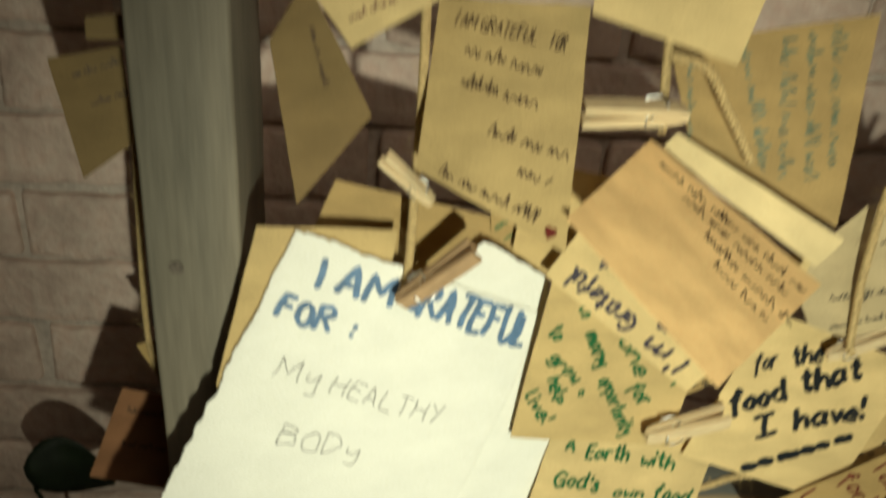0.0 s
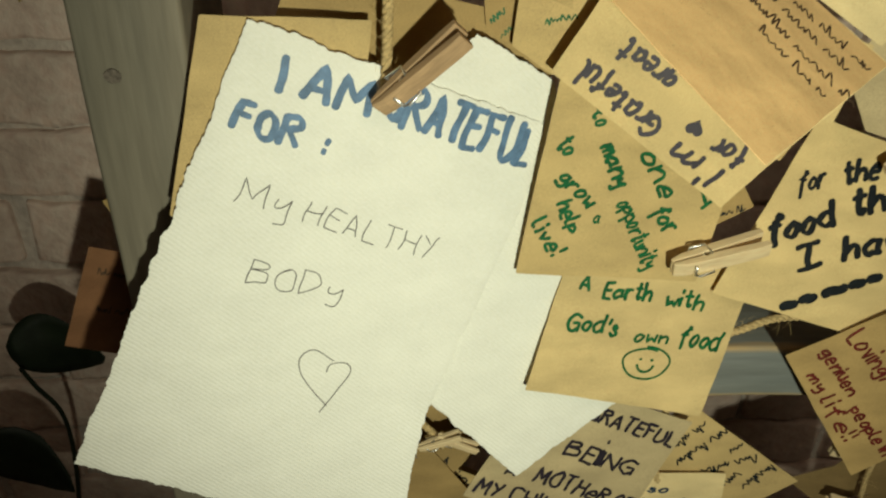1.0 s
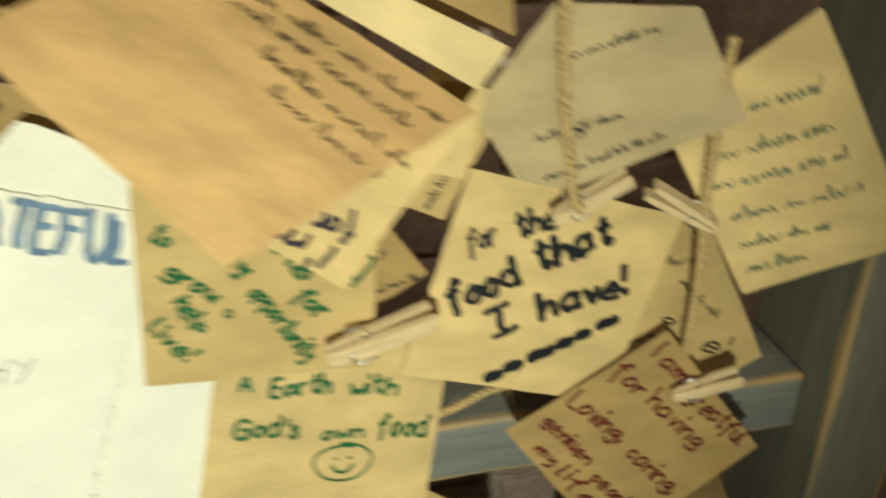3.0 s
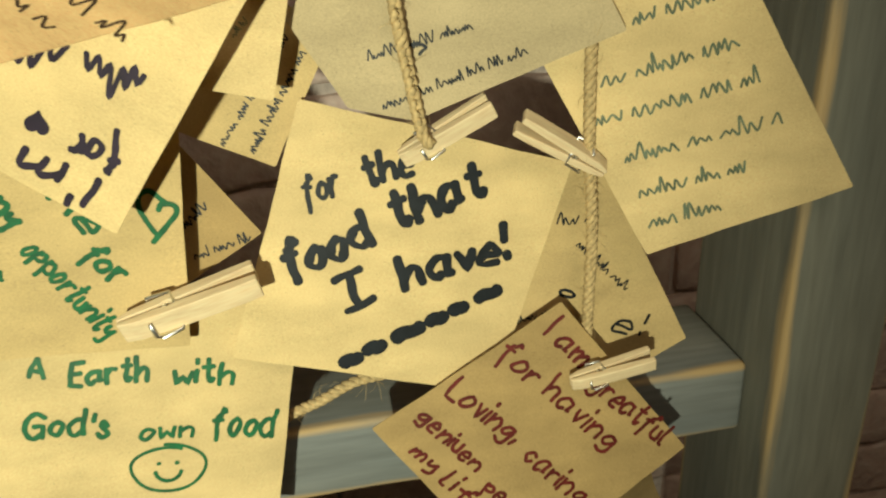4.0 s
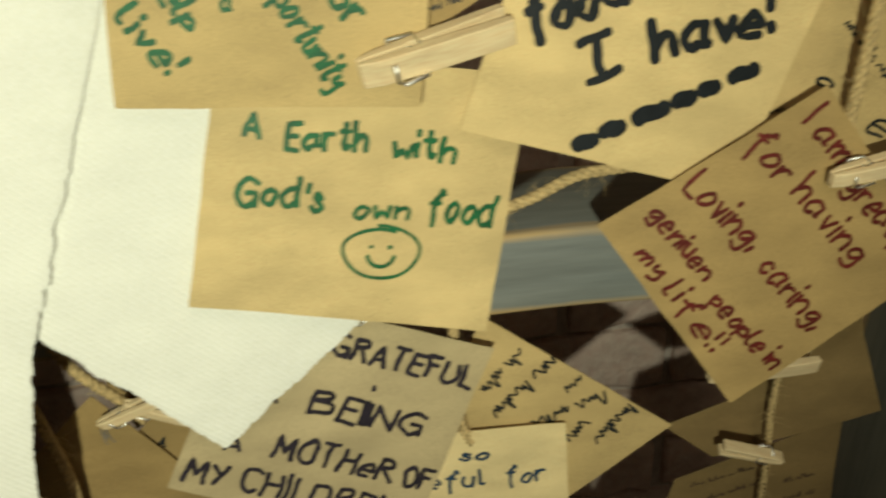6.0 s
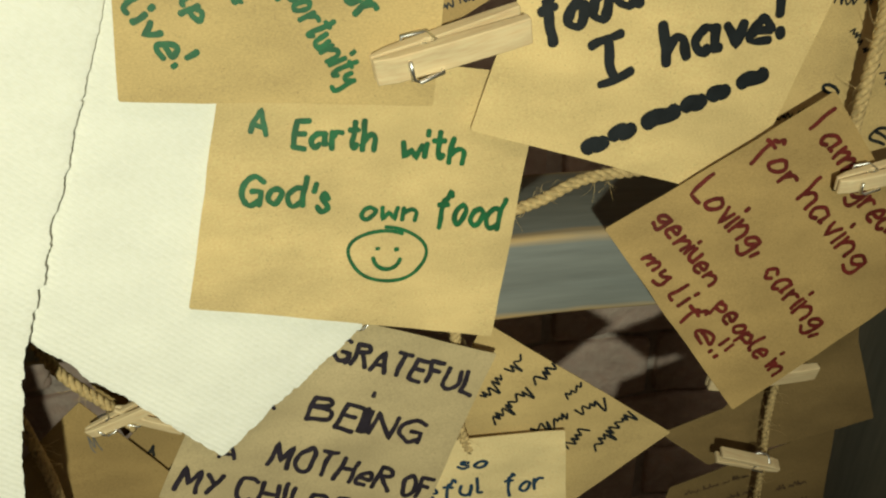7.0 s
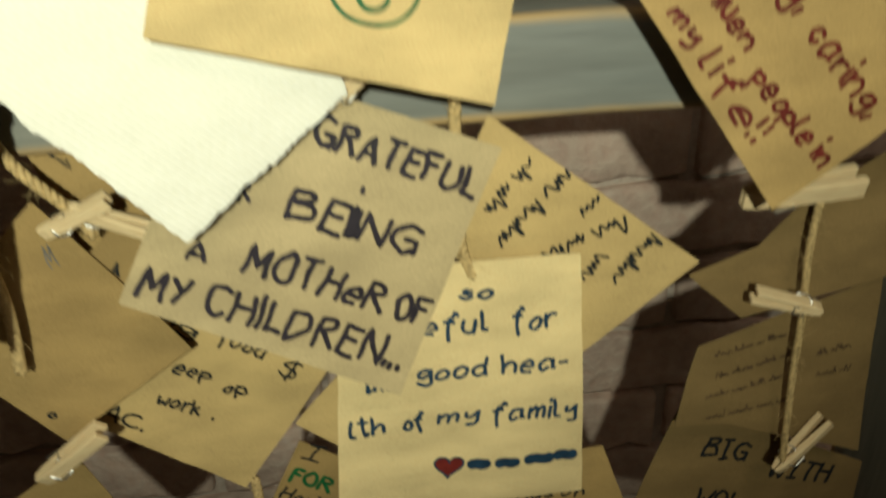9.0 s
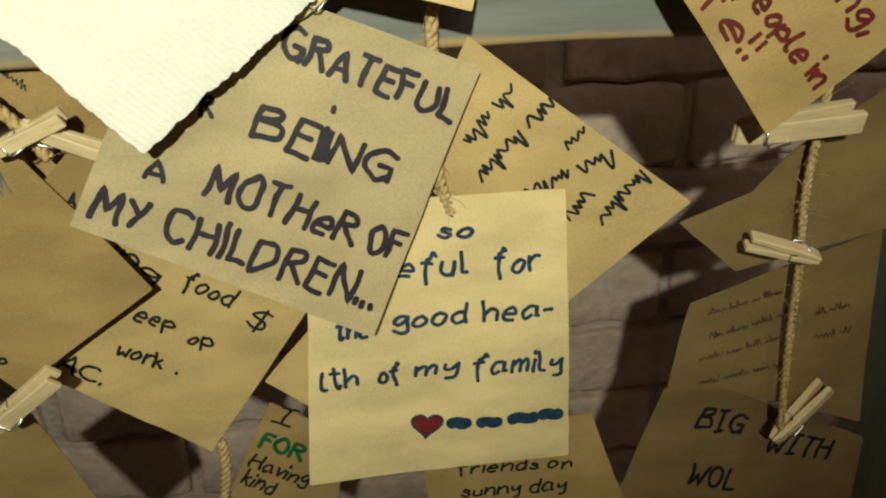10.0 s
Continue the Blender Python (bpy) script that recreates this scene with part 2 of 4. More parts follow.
def pen_line(line, w, rnd, chisel=0.0):
    """A pen stroke with rounded ends and a width that swells and thins; each part lies a hair above the one before."""
    n = len(line)
    vs, fs, q = [], [], rnd.uniform(0, 90)
    ends = []
    for i, (x, y) in enumerate(line):
        ax, ay = line[max(i - 1, 0)]
        bx, by = line[min(i + 1, n - 1)]
        k = math.hypot(bx - ax, by - ay) or 1
        dx, dy = (bx - ax) / k, (by - ay) / k
        ww = w * (1 + 0.22 * noise.noise((i * 0.35 + q, 1.3, 0)) + chisel * (abs(dx * 0.5 + dy * 0.87) - 0.6))
        vs += [(x - dy * ww, y + dx * ww), (x + dy * ww, y - dx * ww)]
        if i in (0, n - 1):
            ends.append((x, y, dx, dy, ww, 1 if i else -1, 2 * i))
        if i:
            fs.append((2 * i - 2, 2 * i - 1, 2 * i + 1, 2 * i))
    for x, y, dx, dy, ww, s, j in ends:
        k = len(vs)
        vs += [(x + (s * dx * math.sin(a) * 0.8 - dy * math.cos(a)) * ww, y + (s * dy * math.sin(a) * 0.8 + dx * math.cos(a)) * ww) for a in (0.63, 1.26, 1.88, 2.51)]
        fs.append((j, k, k + 1, k + 2, k + 3, j + 1))
    return vs, fs


def joined(pieces):
    """Several strokes as one flat piece."""
    vs, fs = [], []
    for h, (v, f) in enumerate(pieces):
        k = len(vs)
        vs += [(x, y, h) for x, y in v]
        fs += [tuple(i + k for i in t) for t in f]
    return vs, fs


def written(text, width, cap, mat, rnd):
    """A handwritten line as flat pieces (name, points, faces): letters that wander a little, or plain bars."""
    out = []
    half = PEN.get(mat.name, 0.0005)
    if mat is black_ink and cap < 0.0124:
        half = 0.0010 if cap > 0.0115 else 0.0007

    def put(name, *pieces):
        out.append((name, *joined(pieces)))

    if text == "_":
        # one wavering bar for each word
        x, fine = 0.0, min(half, cap * 0.075)
        while x < width * 0.95:
            end = min(width, x + cap * rnd.uniform(1.0, 3.0))
            pts, up = [(x, cap * 0.1)], True
            while x < end:
                x += max(cap * rnd.choice((0.1, 0.14, 0.2, 0.34)), fine * 1.7)
                pts.append((x, cap * (rnd.choice((0.4, 0.5, 0.55, 0.62, 1.0)) if up else rnd.uniform(-0.05, 0.15))))
                up = not up
            put("bar", pen_line([(p.x, p.y) for p in glide([(u, v, 0) for u, v in pts], cap * 0.12)], fine, rnd))
            x += cap * 0.5
    elif text == "|":
        x = 0.0
        while x < width * 0.97:
            w = min(width - x, cap * rnd.uniform(0.5, 1.2))
            y = cap * rnd.uniform(0.3, 0.45)
            put("bar", pen_line([(x + w * i / 6, y + cap * 0.06 * math.sin(i)) for i in range(7)], cap * 0.33, rnd))
            x += w + cap * rnd.choice((0.45, 0.5, 0.7))
    elif text == "blot":
        put("ink_blot", ([(0, 0), (width * 0.5, -0.03 * cap), (width, 0.05 * cap), (width * 0.92, cap * 0.6), (width * 0.96, cap), (width * 0.4, cap * 1.04), (width * 0.05, cap * 0.94), (width * 0.08, cap * 0.4)], [tuple(range(8))]))
    elif text in ("heart", "redheart"):
        ring = []
        for i in range(41):
            a = 2 * math.pi * i / 40
            ring.append((width * (0.5 + 0.5 * math.sin(a) ** 3), width * (0.62 + 0.06 * (13 * math.cos(a) / 1.9 - 5 * math.cos(2 * a) / 1.9 - 2 * math.cos(3 * a) / 1.9 - math.cos(4 * a) / 1.9))))
        if text == "heart":
            # one loose loop that crosses itself at the foot
            loop = [(0.80 * width, 0.62 * width), (0.72 * width, 0.9 * width), (0.4 * width, 1.22 * width), (0.12 * width, 1.1 * width), (0.08 * width, 0.75 * width), (0.25 * width, 0.3 * width), (0.45 * width, -0.08 * width)]
            other = [(0.55 * width, 0.68 * width), (0.66 * width, 0.84 * width), (0.95 * width, 0.8 * width), (1.0 * width, 0.58 * width), (0.72 * width, 0.25 * width), (0.3 * width, -0.2 * width)]
            put("heart_drawing", *(pen_line([(p.x, p.y) for p in glide([(x, y, 0) for x, y in k], width * 0.05)], half, rnd) for k in (loop[1:], other)))
        else:
            put("heart_drawing", ([(x * 0.98, y) for x, y in ring[:-1]], [tuple(range(40))]))
            out.append(("heart_outline", *joined([pen_line(ring, 0.0005, rnd)])))
    elif text == "smile":
        c = (width * 0.5, width * 0.36)
        put("face_outline", pen_line([(c[0] + width * 0.5 * math.cos(a) * (1 + 0.05 * math.sin(3 * a)) * (1 + 0.006 * i / 5), c[1] + width * 0.32 * math.sin(a) * (1 + 0.004 * i)) for i, a in enumerate(2 * math.pi * i / 40 + 1.2 for i in range(44))], 0.0007, rnd))
        put("mouth", pen_line([(c[0] + width * 0.18 * math.cos(a), c[1] - 0.02 * width + width * 0.17 * math.sin(a)) for a in (math.pi * (1.05 + 0.9 * i / 14) for i in range(15))], 0.0008, rnd))
        for s in (-0.13, 0.12):
            put("eye", pen_line([(c[0] + s * width - 0.0004, c[1] + 0.08 * width), (c[0] + s * width + 0.0004, c[1] + 0.085 * width)], 0.0008, rnd))
    else:
        x, placed = 0.0, []
        for ch in text:
            if ch == " ":
                x += 3.4
                continue
            lines = strokes(ch, mat)
            lo, hi = min(p[0] for k in lines for p in k), max(p[0] for k in lines for p in k)
            placed.append((lines, x - lo))
            x += hi - lo + 2.3
        sy = cap / 7.0
        sx = min((width - 2 * half) / max(x - 2.3, 1.0), sy * 1.7)
        half = min(half, sx * 1.3, cap * 0.12)
        q = rnd.uniform(0, 50)
        for lines, gx in placed:
            a, k, dy, sl = rnd.uniform(-0.07, 0.07), rnd.uniform(0.9, 1.1), rnd.uniform(-0.35, 0.35), rnd.uniform(0.0, 0.16)
            done = []
            for line in lines:
                pts = []
                for px, py in line:
                    u, v = (gx + px + py * sl - py * a) * sx + half, (py * k + px * a + dy) * sy
                    # an unsteady hand
                    pts.append((u + 0.10 * cap * noise.noise((u / cap * 1.5 + q, v / cap * 1.5, 0)), v + 0.10 * cap * noise.noise((u / cap * 1.5, v / cap * 1.5 + q, 4))))
                done.append(pen_line(pts, half, rnd, 0.5 if half > 0.0015 else 0.12))
            put("letter", *done)
    return out


NOTE_COUNT = [0]


def leaf_of_paper(kind, label, mat, at, lean, outline, lines, thick, deckle, curl, bend=None):
    """A hanging sheet: front, back and rim, slightly curled, with its writing on it."""
    NOTE_COUNT[0] += 1
    rnd = random.Random(NOTE_COUNT[0])
    cu, cv, ct = (rnd.uniform(-curl, curl) for _ in range(3))
    cu = cu if bend is None else bend
    tip = Vector(outline[rnd.randrange(len(outline))])
    raise_by = rnd.uniform(0.0004, 0.0013)
    size = max(max(abs(c) for c in p) for p in outline)

    def off(u, v):
        w = noise.noise((u * 22 + NOTE_COUNT[0] * 7.3, v * 22, 0.5)) * (0.0006 if deckle else 0.0011) * min(1, size / 0.06)
        far = max(0.0, (u * tip.x + v * tip.y) / tip.length_squared - 0.45)
        return cu * u * u + cv * v * v + ct * u * v + w - raise_by * far * far / 0.3

    # outline with softened corners
    edge, n = [], len(outline)
    for i in range(n):
        a, b, c = (Vector(outline[(i + k) % n]) for k in (-1, 0, 1))
        rr = min(0.0009, 0.2 * (a - b).length, 0.2 * (c - b).length)
        p, q = b + (a - b).normalized() * rr, b + (c - b).normalized() * rr
        edge += [p, (p + q + b * 2) / 4, q]
        e = c + (b - c).normalized() * rr
        k = max(3, int((e - q).length / (0.0011 if deckle else 0.008)))
        edge += [q.lerp(e, j / k) for j in range(1, k)]
    mid = sum(edge, Vector((0, 0))) / len(edge)
    if deckle:
        edge = [p + (p - mid).normalized() * deckle * (noise.noise((p.x * 520, p.y * 520, NOTE_COUNT[0])) * 0.4 + noise.noise((p.x * 150, p.y * 150, 8.0)) * 0.5 + noise.noise((p.x * 45, p.y * 45, 3.0)) * 0.7) for p in edge]
    else:
        edge = [p + (p - mid).normalized() * 0.0005 * noise.noise((p.x * 70, p.y * 70, NOTE_COUNT[0])) for p in edge]
    bm = bmesh.new()
    sides = []
    for back in (0, 1):
        rings = []
        for r in (*(k / 22 for k in range(1, 22)), 0.98, 1.0):
            row = []
            for p in edge:
                u, v = mid + (p - mid) * r
                th = thick * (0.45 if deckle and r == 1.0 else 1)
                row.append(bm.verts.new((u, off(u, v) + (th if back else 0) + (0.0004 if deckle and r == 1 and not back else 0), v)))
            rings.append(row)
        c = bm.verts.new((mid.x, off(*mid) + (thick if back else 0), mid.y))
        m = len(edge)
        for k in range(m):
            bm.faces.new((c, rings[0][k], rings[0][(k + 1) % m]))
            for a, b in zip(rings, rings[1:]):
                bm.faces.new((a[k], b[k], b[(k + 1) % m], a[(k + 1) % m]))
        sides.append(rings[-1])
    for k in range(len(edge)):
        bm.faces.new((sides[0][k], sides[1][k], sides[1][(k + 1) % len(edge)], sides[0][(k + 1) % len(edge)]))
    bmesh.ops.recalc_face_normals(bm, faces=bm.faces)
    for f in bm.faces:
        f.smooth = True
    for k in range(len(edge)):
        for ring in sides:
            e = bm.edges.get((ring[k], ring[(k + 1) % len(edge)]))
            if e:
                e.smooth = False
    ob = part(kind, bm, mat)
    ob.matrix_world = at if lean is None else pose(*at, lean[0], 0, lean[1])
    tagged(ob, label, "paper note" if kind == "paper_note" else "paper sheet", "notes pegged to the twine")
    for text, u, v, ang, width, cap, pen in lines:
        a = radians(ang)
        for k, (name, vs, fs) in enumerate(written(text, width, cap or width * 0.7, pen, rnd)):
            pts = [(u + x * math.cos(a) - y * math.sin(a), v + x * math.sin(a) + y * math.cos(a), h) for x, y, h in vs]
            me = bpy.data.meshes.new(name)
            me.from_pydata([(x, off(x, y) - 0.00016 - 0.00002 * (k % 3) - 0.000025 * (h % 7) - 0.00002 * i / len(pts), y) for i, (x, y, h) in enumerate(pts)], [], fs)
            me.materials.append(red_felt if name == "heart_drawing" and text == "redheart" and pen is not violet_ink else pen)
            new(name, me).parent = ob
    return ob


def note(label, mat, at, lean, outline, lines=()):
    return leaf_of_paper("paper_note", label, mat, at, lean, outline, lines, 0.0004, 0, 0.45)


def sheet(label, mat, at, lean, outline, lines=(), deckle=0.002, bend=None):
    return leaf_of_paper("paper_sheet", label, mat, at, lean, outline, lines, 0.0011, deckle, 0.03, bend)


def peg(label, mat, jaw, tail, twist=42):
    """A sprung clothes peg from its jaw to its tail: two legs and a wire spring."""
    jaw, tail = Vector(jaw), Vector(tail)
    run = tail - jaw
    size = max(run.length, 0.03)
    x = run.normalized()
    front = Vector((0, -0.9, 0.43))
    y = (front - x * front.dot(x)).normalized()
    z = x.cross(y)
    ob = new("clothes_peg")
    m = Matrix((x, y, z)).transposed().to_4x4()
    m.translation = jaw
    ob.matrix_world = m @ Matrix.Rotation(radians(twist), 4, "X")
    tagged(ob, label, "clothes peg", "pegs on the twine")
    half = 0.09 * size
    prof = ((0, 0.004), (0.07, 0.010), (0.30, 0.012), (0.36, 0.028), (0.42, 0.012), (0.55, 0.018), (1.0, 0.050), (1.0, 0.118), (0.86, 0.120), (0.45, 0.105), (0.12, 0.080), (0.0, 0.045))
    for s in (1, -1):
        bm = bmesh.new()
        rows = [[bm.verts.new((px * size, s * py * size, zz)) for px, py in prof] for zz in (-half, half)]
        bm.faces.new(rows[0])
        bm.faces.new(rows[1][::-1])
        for k in range(len(prof)):
            j = (k + 1) % len(prof)
            bm.faces.new((rows[0][k], rows[1][k], rows[1][j], rows[0][j]))
        bmesh.ops.recalc_face_normals(bm, faces=bm.faces)
        bmesh.ops.bevel(bm, geom=[e for e in bm.edges if e.calc_face_angle(0) > 1.0], offset=0.0004, segments=1, affect="EDGES")
        part("leg", bm, mat, ob)
    bm = bmesh.new()
    r, c = 0.042 * size, 0.37 * size
    coil = [(c + r * math.cos(a), r * math.sin(a), -half * 0.9 + 1.8 * half * a / (8 * math.pi)) for a in (8 * math.pi * i / 64 for i in range(65))]
    arm = [(c + 0.03 * size, 0.125 * size, half * 0.9), (c - 0.12 * size, 0.118 * size, half * 1.12), (c - 0.16 * size, 0.108 * size, half * 0.9), (c - 0.16 * size, 0.104 * size, -half * 0.5)]
    low = [(c + 0.02 * size, -0.115 * size, -half * 0.9), (c - 0.14 * size, -0.112 * size, -half * 1.1), (c - 0.15 * size, -0.110 * size, half * 0.3)]
    tube(bm, low[::-1] + coil + arm, 0.0155 * size, 6)
    for f in bm.faces:
        f.smooth = True
    part("spring", bm, steel, ob, "bright steel wire spring")
    return ob


ROPE_COUNT = [0]


def rope(label, pts, r=0.0024):
    """Three twisted strands with loose fibres."""
    ROPE_COUNT[0] += 1
    rnd = random.Random(90 + ROPE_COUNT[0])
    line = glide(pts, 0.0011)
    ob = new("jute_twine")
    tagged(ob, label, "twine", "twine between the posts")
    ups = []
    for i in range(len(line)):
        d = (line[min(i + 1, len(line) - 1)] - line[max(i - 1, 0)]).normalized()
        s = d.cross(Vector((0, 1, 0.05))).normalized()
        ups.append((s, d.cross(s)))
    for k in range(3):
        bm = bmesh.new()
        path = []
        for i, p in enumerate(line):
            a = i * 0.0011 / 0.0105 * 2 * math.pi + k * 2.094
            path.append(p + (ups[i][0] * math.cos(a) + ups[i][1] * math.sin(a)) * r * 0.52)
        tube(bm, path, r * 0.60, 6)
        for f in bm.faces:
            f.smooth = True
        part("strand", bm, jute, ob)
    bm = bmesh.new()
    for _ in range(int(len(line) * 0.55)):
        i = rnd.randrange(len(line))
        a = rnd.uniform(0, 6.28)
        d = ups[i][0] * math.cos(a) + ups[i][1] * math.sin(a)
        t = (line[min(i + 2, len(line) - 1)] - line[max(i - 2, 0)]).normalized() * rnd.uniform(-1, 1)
        p, ln = line[i] + d * r * 0.8, rnd.uniform(0.003, 0.009)
        q = p + (d * 0.7 + t).normalized() * ln * 0.6
        e = q + (d * rnd.uniform(-0.2, 0.8) + t * 1.4 + Vector((0, 0, -0.3))).normalized() * ln * 0.5
        tube(bm, (p, q, e), lambda f: 0.00011 * (1 - 0.6 * f), 3)
    tagged(part("fuzz", bm, jute, ob), kind="stuff")
    return ob


# the frame: two posts and a rail of grey-painted timber
def timber(name, label, x0, x1, y0, y1, z0, z1, axis, colour, second, wear):
    cx, cy, cz = (x0 + x1) / 2, (y0 + y1) / 2, (z0 + z1) / 2
    hx, hy, hz = (x1 - x0) / 2, (y1 - y0) / 2, (z1 - z0) / 2
    bm = bmesh.new()
    box(bm, -hx, hx, -hy, hy, -hz, hz)
    bmesh.ops.recalc_face_normals(bm, faces=bm.faces)
    bmesh.ops.bevel(bm, geom=bm.edges[:], offset=0.0028, segments=3, affect="EDGES", profile=0.5)
    along = [e for e in bm.edges if (e.verts[0].co - e.verts[1].co).length > 0.2]
    bmesh.ops.subdivide_edges(bm, edges=along, cuts=60, use_grid_fill=True)
    for v in bm.verts:
        s = v.co.x if axis == "x" else v.co.z
        v.co += Vector((0 if axis == "x" else 1, 1, 1 if axis == "x" else 0)) * 0.0011 * noise.noise((s * 14, v.co.y * 9 + hx, 1.7))
    for f in bm.faces:
        f.smooth = True
    ob = part(name, bm, painted_wood(name + "_paint", (hz, hy) if axis == "x" else (hx, hy), axis, colour, second, wear))
    ob.location = (cx, cy, cz)
    return tagged(ob, label, "timber post" if axis == "z" else "timber rail")


post_a = timber("post", "upright post of grey-painted timber with a knot", -0.219, -0.168, 0.020, 0.106, -1.1, 0.75, "z", (0.215, 0.185, 0.135), (0.165, 0.15, 0.115), -0.016)
post_b = timber("post", "upright post of grey-blue painted timber, paint worn at edges", 0.356, 0.410, 0.020, 0.107, -1.1, 0.75, "z", (0.20, 0.19, 0.145), (0.165, 0.165, 0.135), -0.0090)
rail = timber("rail", "horizontal grey-blue painted timber rail with worn edges", -0.167, 0.355, 0.044, 0.112, -0.050, -0.008, "x", (0.25, 0.25, 0.215), (0.20, 0.215, 0.205), -0.0088)
# the knot in the post
bm = bmesh.new()
bmesh.ops.create_circle(bm, cap_ends=True, segments=20, radius=0.0042)
for v in bm.verts:
    v.co = Vector((v.co.x, 0, v.co.y * 0.8)) * (1 + 0.12 * noise.noise(v.co * 400))
knot = part("knot", bm, material("knot_wood", (0.12, 0.10, 0.08), rough=0.7, vary=0.4, scale=400, bump=0.4), post_a, "dark knot in the timber")
knot.location = (-0.0091, -0.0446, 0.3509)

# handmade sheets
sheet("white handmade paper sheet with deckled edges and blue capitals", paper_white, (-0.083, -0.003, 0.066), (-7.3, 10.2),
     [(-0.051, 0.142), (0.091, 0.085), (0.0755, 0.0363), (0.0595, 0.001), (0.0395, -0.046), (0.027, -0.072), (0.0195, -0.100), (0.0115, -0.138), (0.007, -0.167), (-0.163, -0.082)],
     [("I AM", -0.0425, 0.1113, -19, 0.046, 0.0158, blue_ink),
      ("GRATEFUL", 0.0042, 0.0946, -21, 0.081, 0.0180, blue_ink),
      ("FOR", -0.0643, 0.0951, -21, 0.033, 0.0130, blue_ink),
      (":", -0.0235, 0.0794, -16, 0.005, 0.0106, blue_ink),
      ("My", -0.0662, 0.0588, -24, 0.026, 0.0140, pencil),
      ("HEALTHY", -0.0352, 0.0460, -23, 0.070, 0.0115, pencil),
      ("BODy", -0.0652, 0.0162, -19, 0.048, 0.0130, pencil),
      ("heart", -0.0428, -0.0615, 4, 0.028, 0.0000, pencil)], deckle=0.0024, bend=0.2)
sheet("white handmade paper sheet hanging askew behind kraft notes", paper_white, (-0.028, 0.010, 0.065), (-7.3, 10.2),
     [(-0.004, 0.133), (0.035, 0.109), (0.089, -0.091), (0.027, -0.137), (-0.006, -0.098), (-0.031, -0.070), (-0.060, -0.039), (-0.051, 0.091)], deckle=0.0022)
# kraft notes in the front
# pale paper on this note imitates the bright centre of the lamp light
note("kraft paper note with green marker about earth and food", kraft_light, (0.068, 0.016, 0.031), (-12.3, 7.4),
     [(-0.043, 0.058), (0.069, 0.037), (0.043, -0.064), (-0.069, -0.032)],
     [("A", -0.040, 0.028, -10, 0.008, 0.0076, green_ink),
      ("Earth", -0.026, 0.021, -9, 0.031, 0.0092, green_ink),
      ("with", 0.012, 0.013, -12, 0.026, 0.0095, green_ink),
      ("God's", -0.047, 0.004, -14, 0.033, 0.0111, green_ink),
      ("own", -0.005, -0.008, -10, 0.023, 0.0073, green_ink),
      ("food", 0.023, -0.012, -16, 0.027, 0.0123, green_ink),
      ("smile", -0.012, -0.031, -11, 0.029, 0.0000, green_ink)])
note("kraft note with slanting green marker handwriting", kraft, (0.049, 0.015, 0.121), (-2.9, 2.9),
     [(-0.045, 0.058), (0.056, 0.036), (0.043, -0.057), (-0.059, -0.047)],
     [("to", -0.029, 0.040, -48, 0.010, 0.0067, green_ink),
      ("one", 0.000, 0.019, -58, 0.031, 0.0106, green_ink),
      ("many", -0.021, 0.024, -66, 0.027, 0.0095, green_ink),
      ("to", -0.044, 0.025, -49, 0.010, 0.0086, green_ink),
      ("for", 0.011, -0.013, -56, 0.018, 0.0100, green_ink),
      ("opportunity", -0.008, -0.008, -63, 0.046, 0.0093, green_ink),
      ("grow", -0.042, 0.007, -43, 0.027, 0.0084, green_ink),
      ("help", -0.040, -0.007, -66, 0.020, 0.0081, green_ink),
      ("live!", -0.053, -0.018, -57, 0.024, 0.0082, green_ink),
      ("a", -0.020, -0.019, -12, 0.005, 0.0075, green_ink),
      ("heart", 0.034, -0.009, -3, 0.014, 0.0000, green_ink)])
note("bright kraft note with bold black marker about food", kraft_light, (0.181, 0.027, 0.084), (-7.4, 2.9),
     [(-0.034, 0.070), (0.076, 0.031), (0.033, -0.069), (-0.075, -0.032)],
     [("for", -0.038, 0.029, 5, 0.018, 0.0135, black_ink),
      ("the", -0.013, 0.032, 10, 0.024, 0.0125, black_ink),
      ("food", -0.049, -0.001, 15, 0.039, 0.0148, black_ink),
      ("that", -0.002, 0.012, 16, 0.042, 0.0147, black_ink),
      ("I", -0.027, -0.020, 19, 0.015, 0.0143, black_ink),
      ("have!", -0.002, -0.014, 10, 0.049, 0.0147, black_ink),
      ("|", -0.029, -0.046, 18, 0.077, 0.0095, bar_black)])
note("brown kraft note with dark red handwriting about loving people", kraft_dark, (0.232, 0.009, -0.008), (-8.2, -3.1),
     [(0.014, 0.067), (0.071, -0.012), (-0.012, -0.071), (-0.073, 0.017)],
     [("I am", 0.005, 0.054, -50, 0.025, 0.0106, red_ink),
      ("greatful", 0.024, 0.026, -45, 0.050, 0.0107, red_ink),
      ("for", -0.016, 0.046, -48, 0.022, 0.0105, red_ink),
      ("having", 0.003, 0.026, -49, 0.046, 0.0112, red_ink),
      ("Loving,", -0.040, 0.030, -44, 0.041, 0.0111, red_ink),
      ("caring,", -0.007, -0.006, -49, 0.042, 0.0110, red_ink),
      ("geniuen", -0.054, 0.020, -49, 0.040, 0.0086, red_ink),
      ("people in", -0.026, -0.020, -49, 0.047, 0.0083, red_ink),
      ("my", -0.058, 0.004, -49, 0.016, 0.0071, red_ink),
      ("life!!", -0.046, -0.012, -55, 0.040, 0.0095, red_ink)])
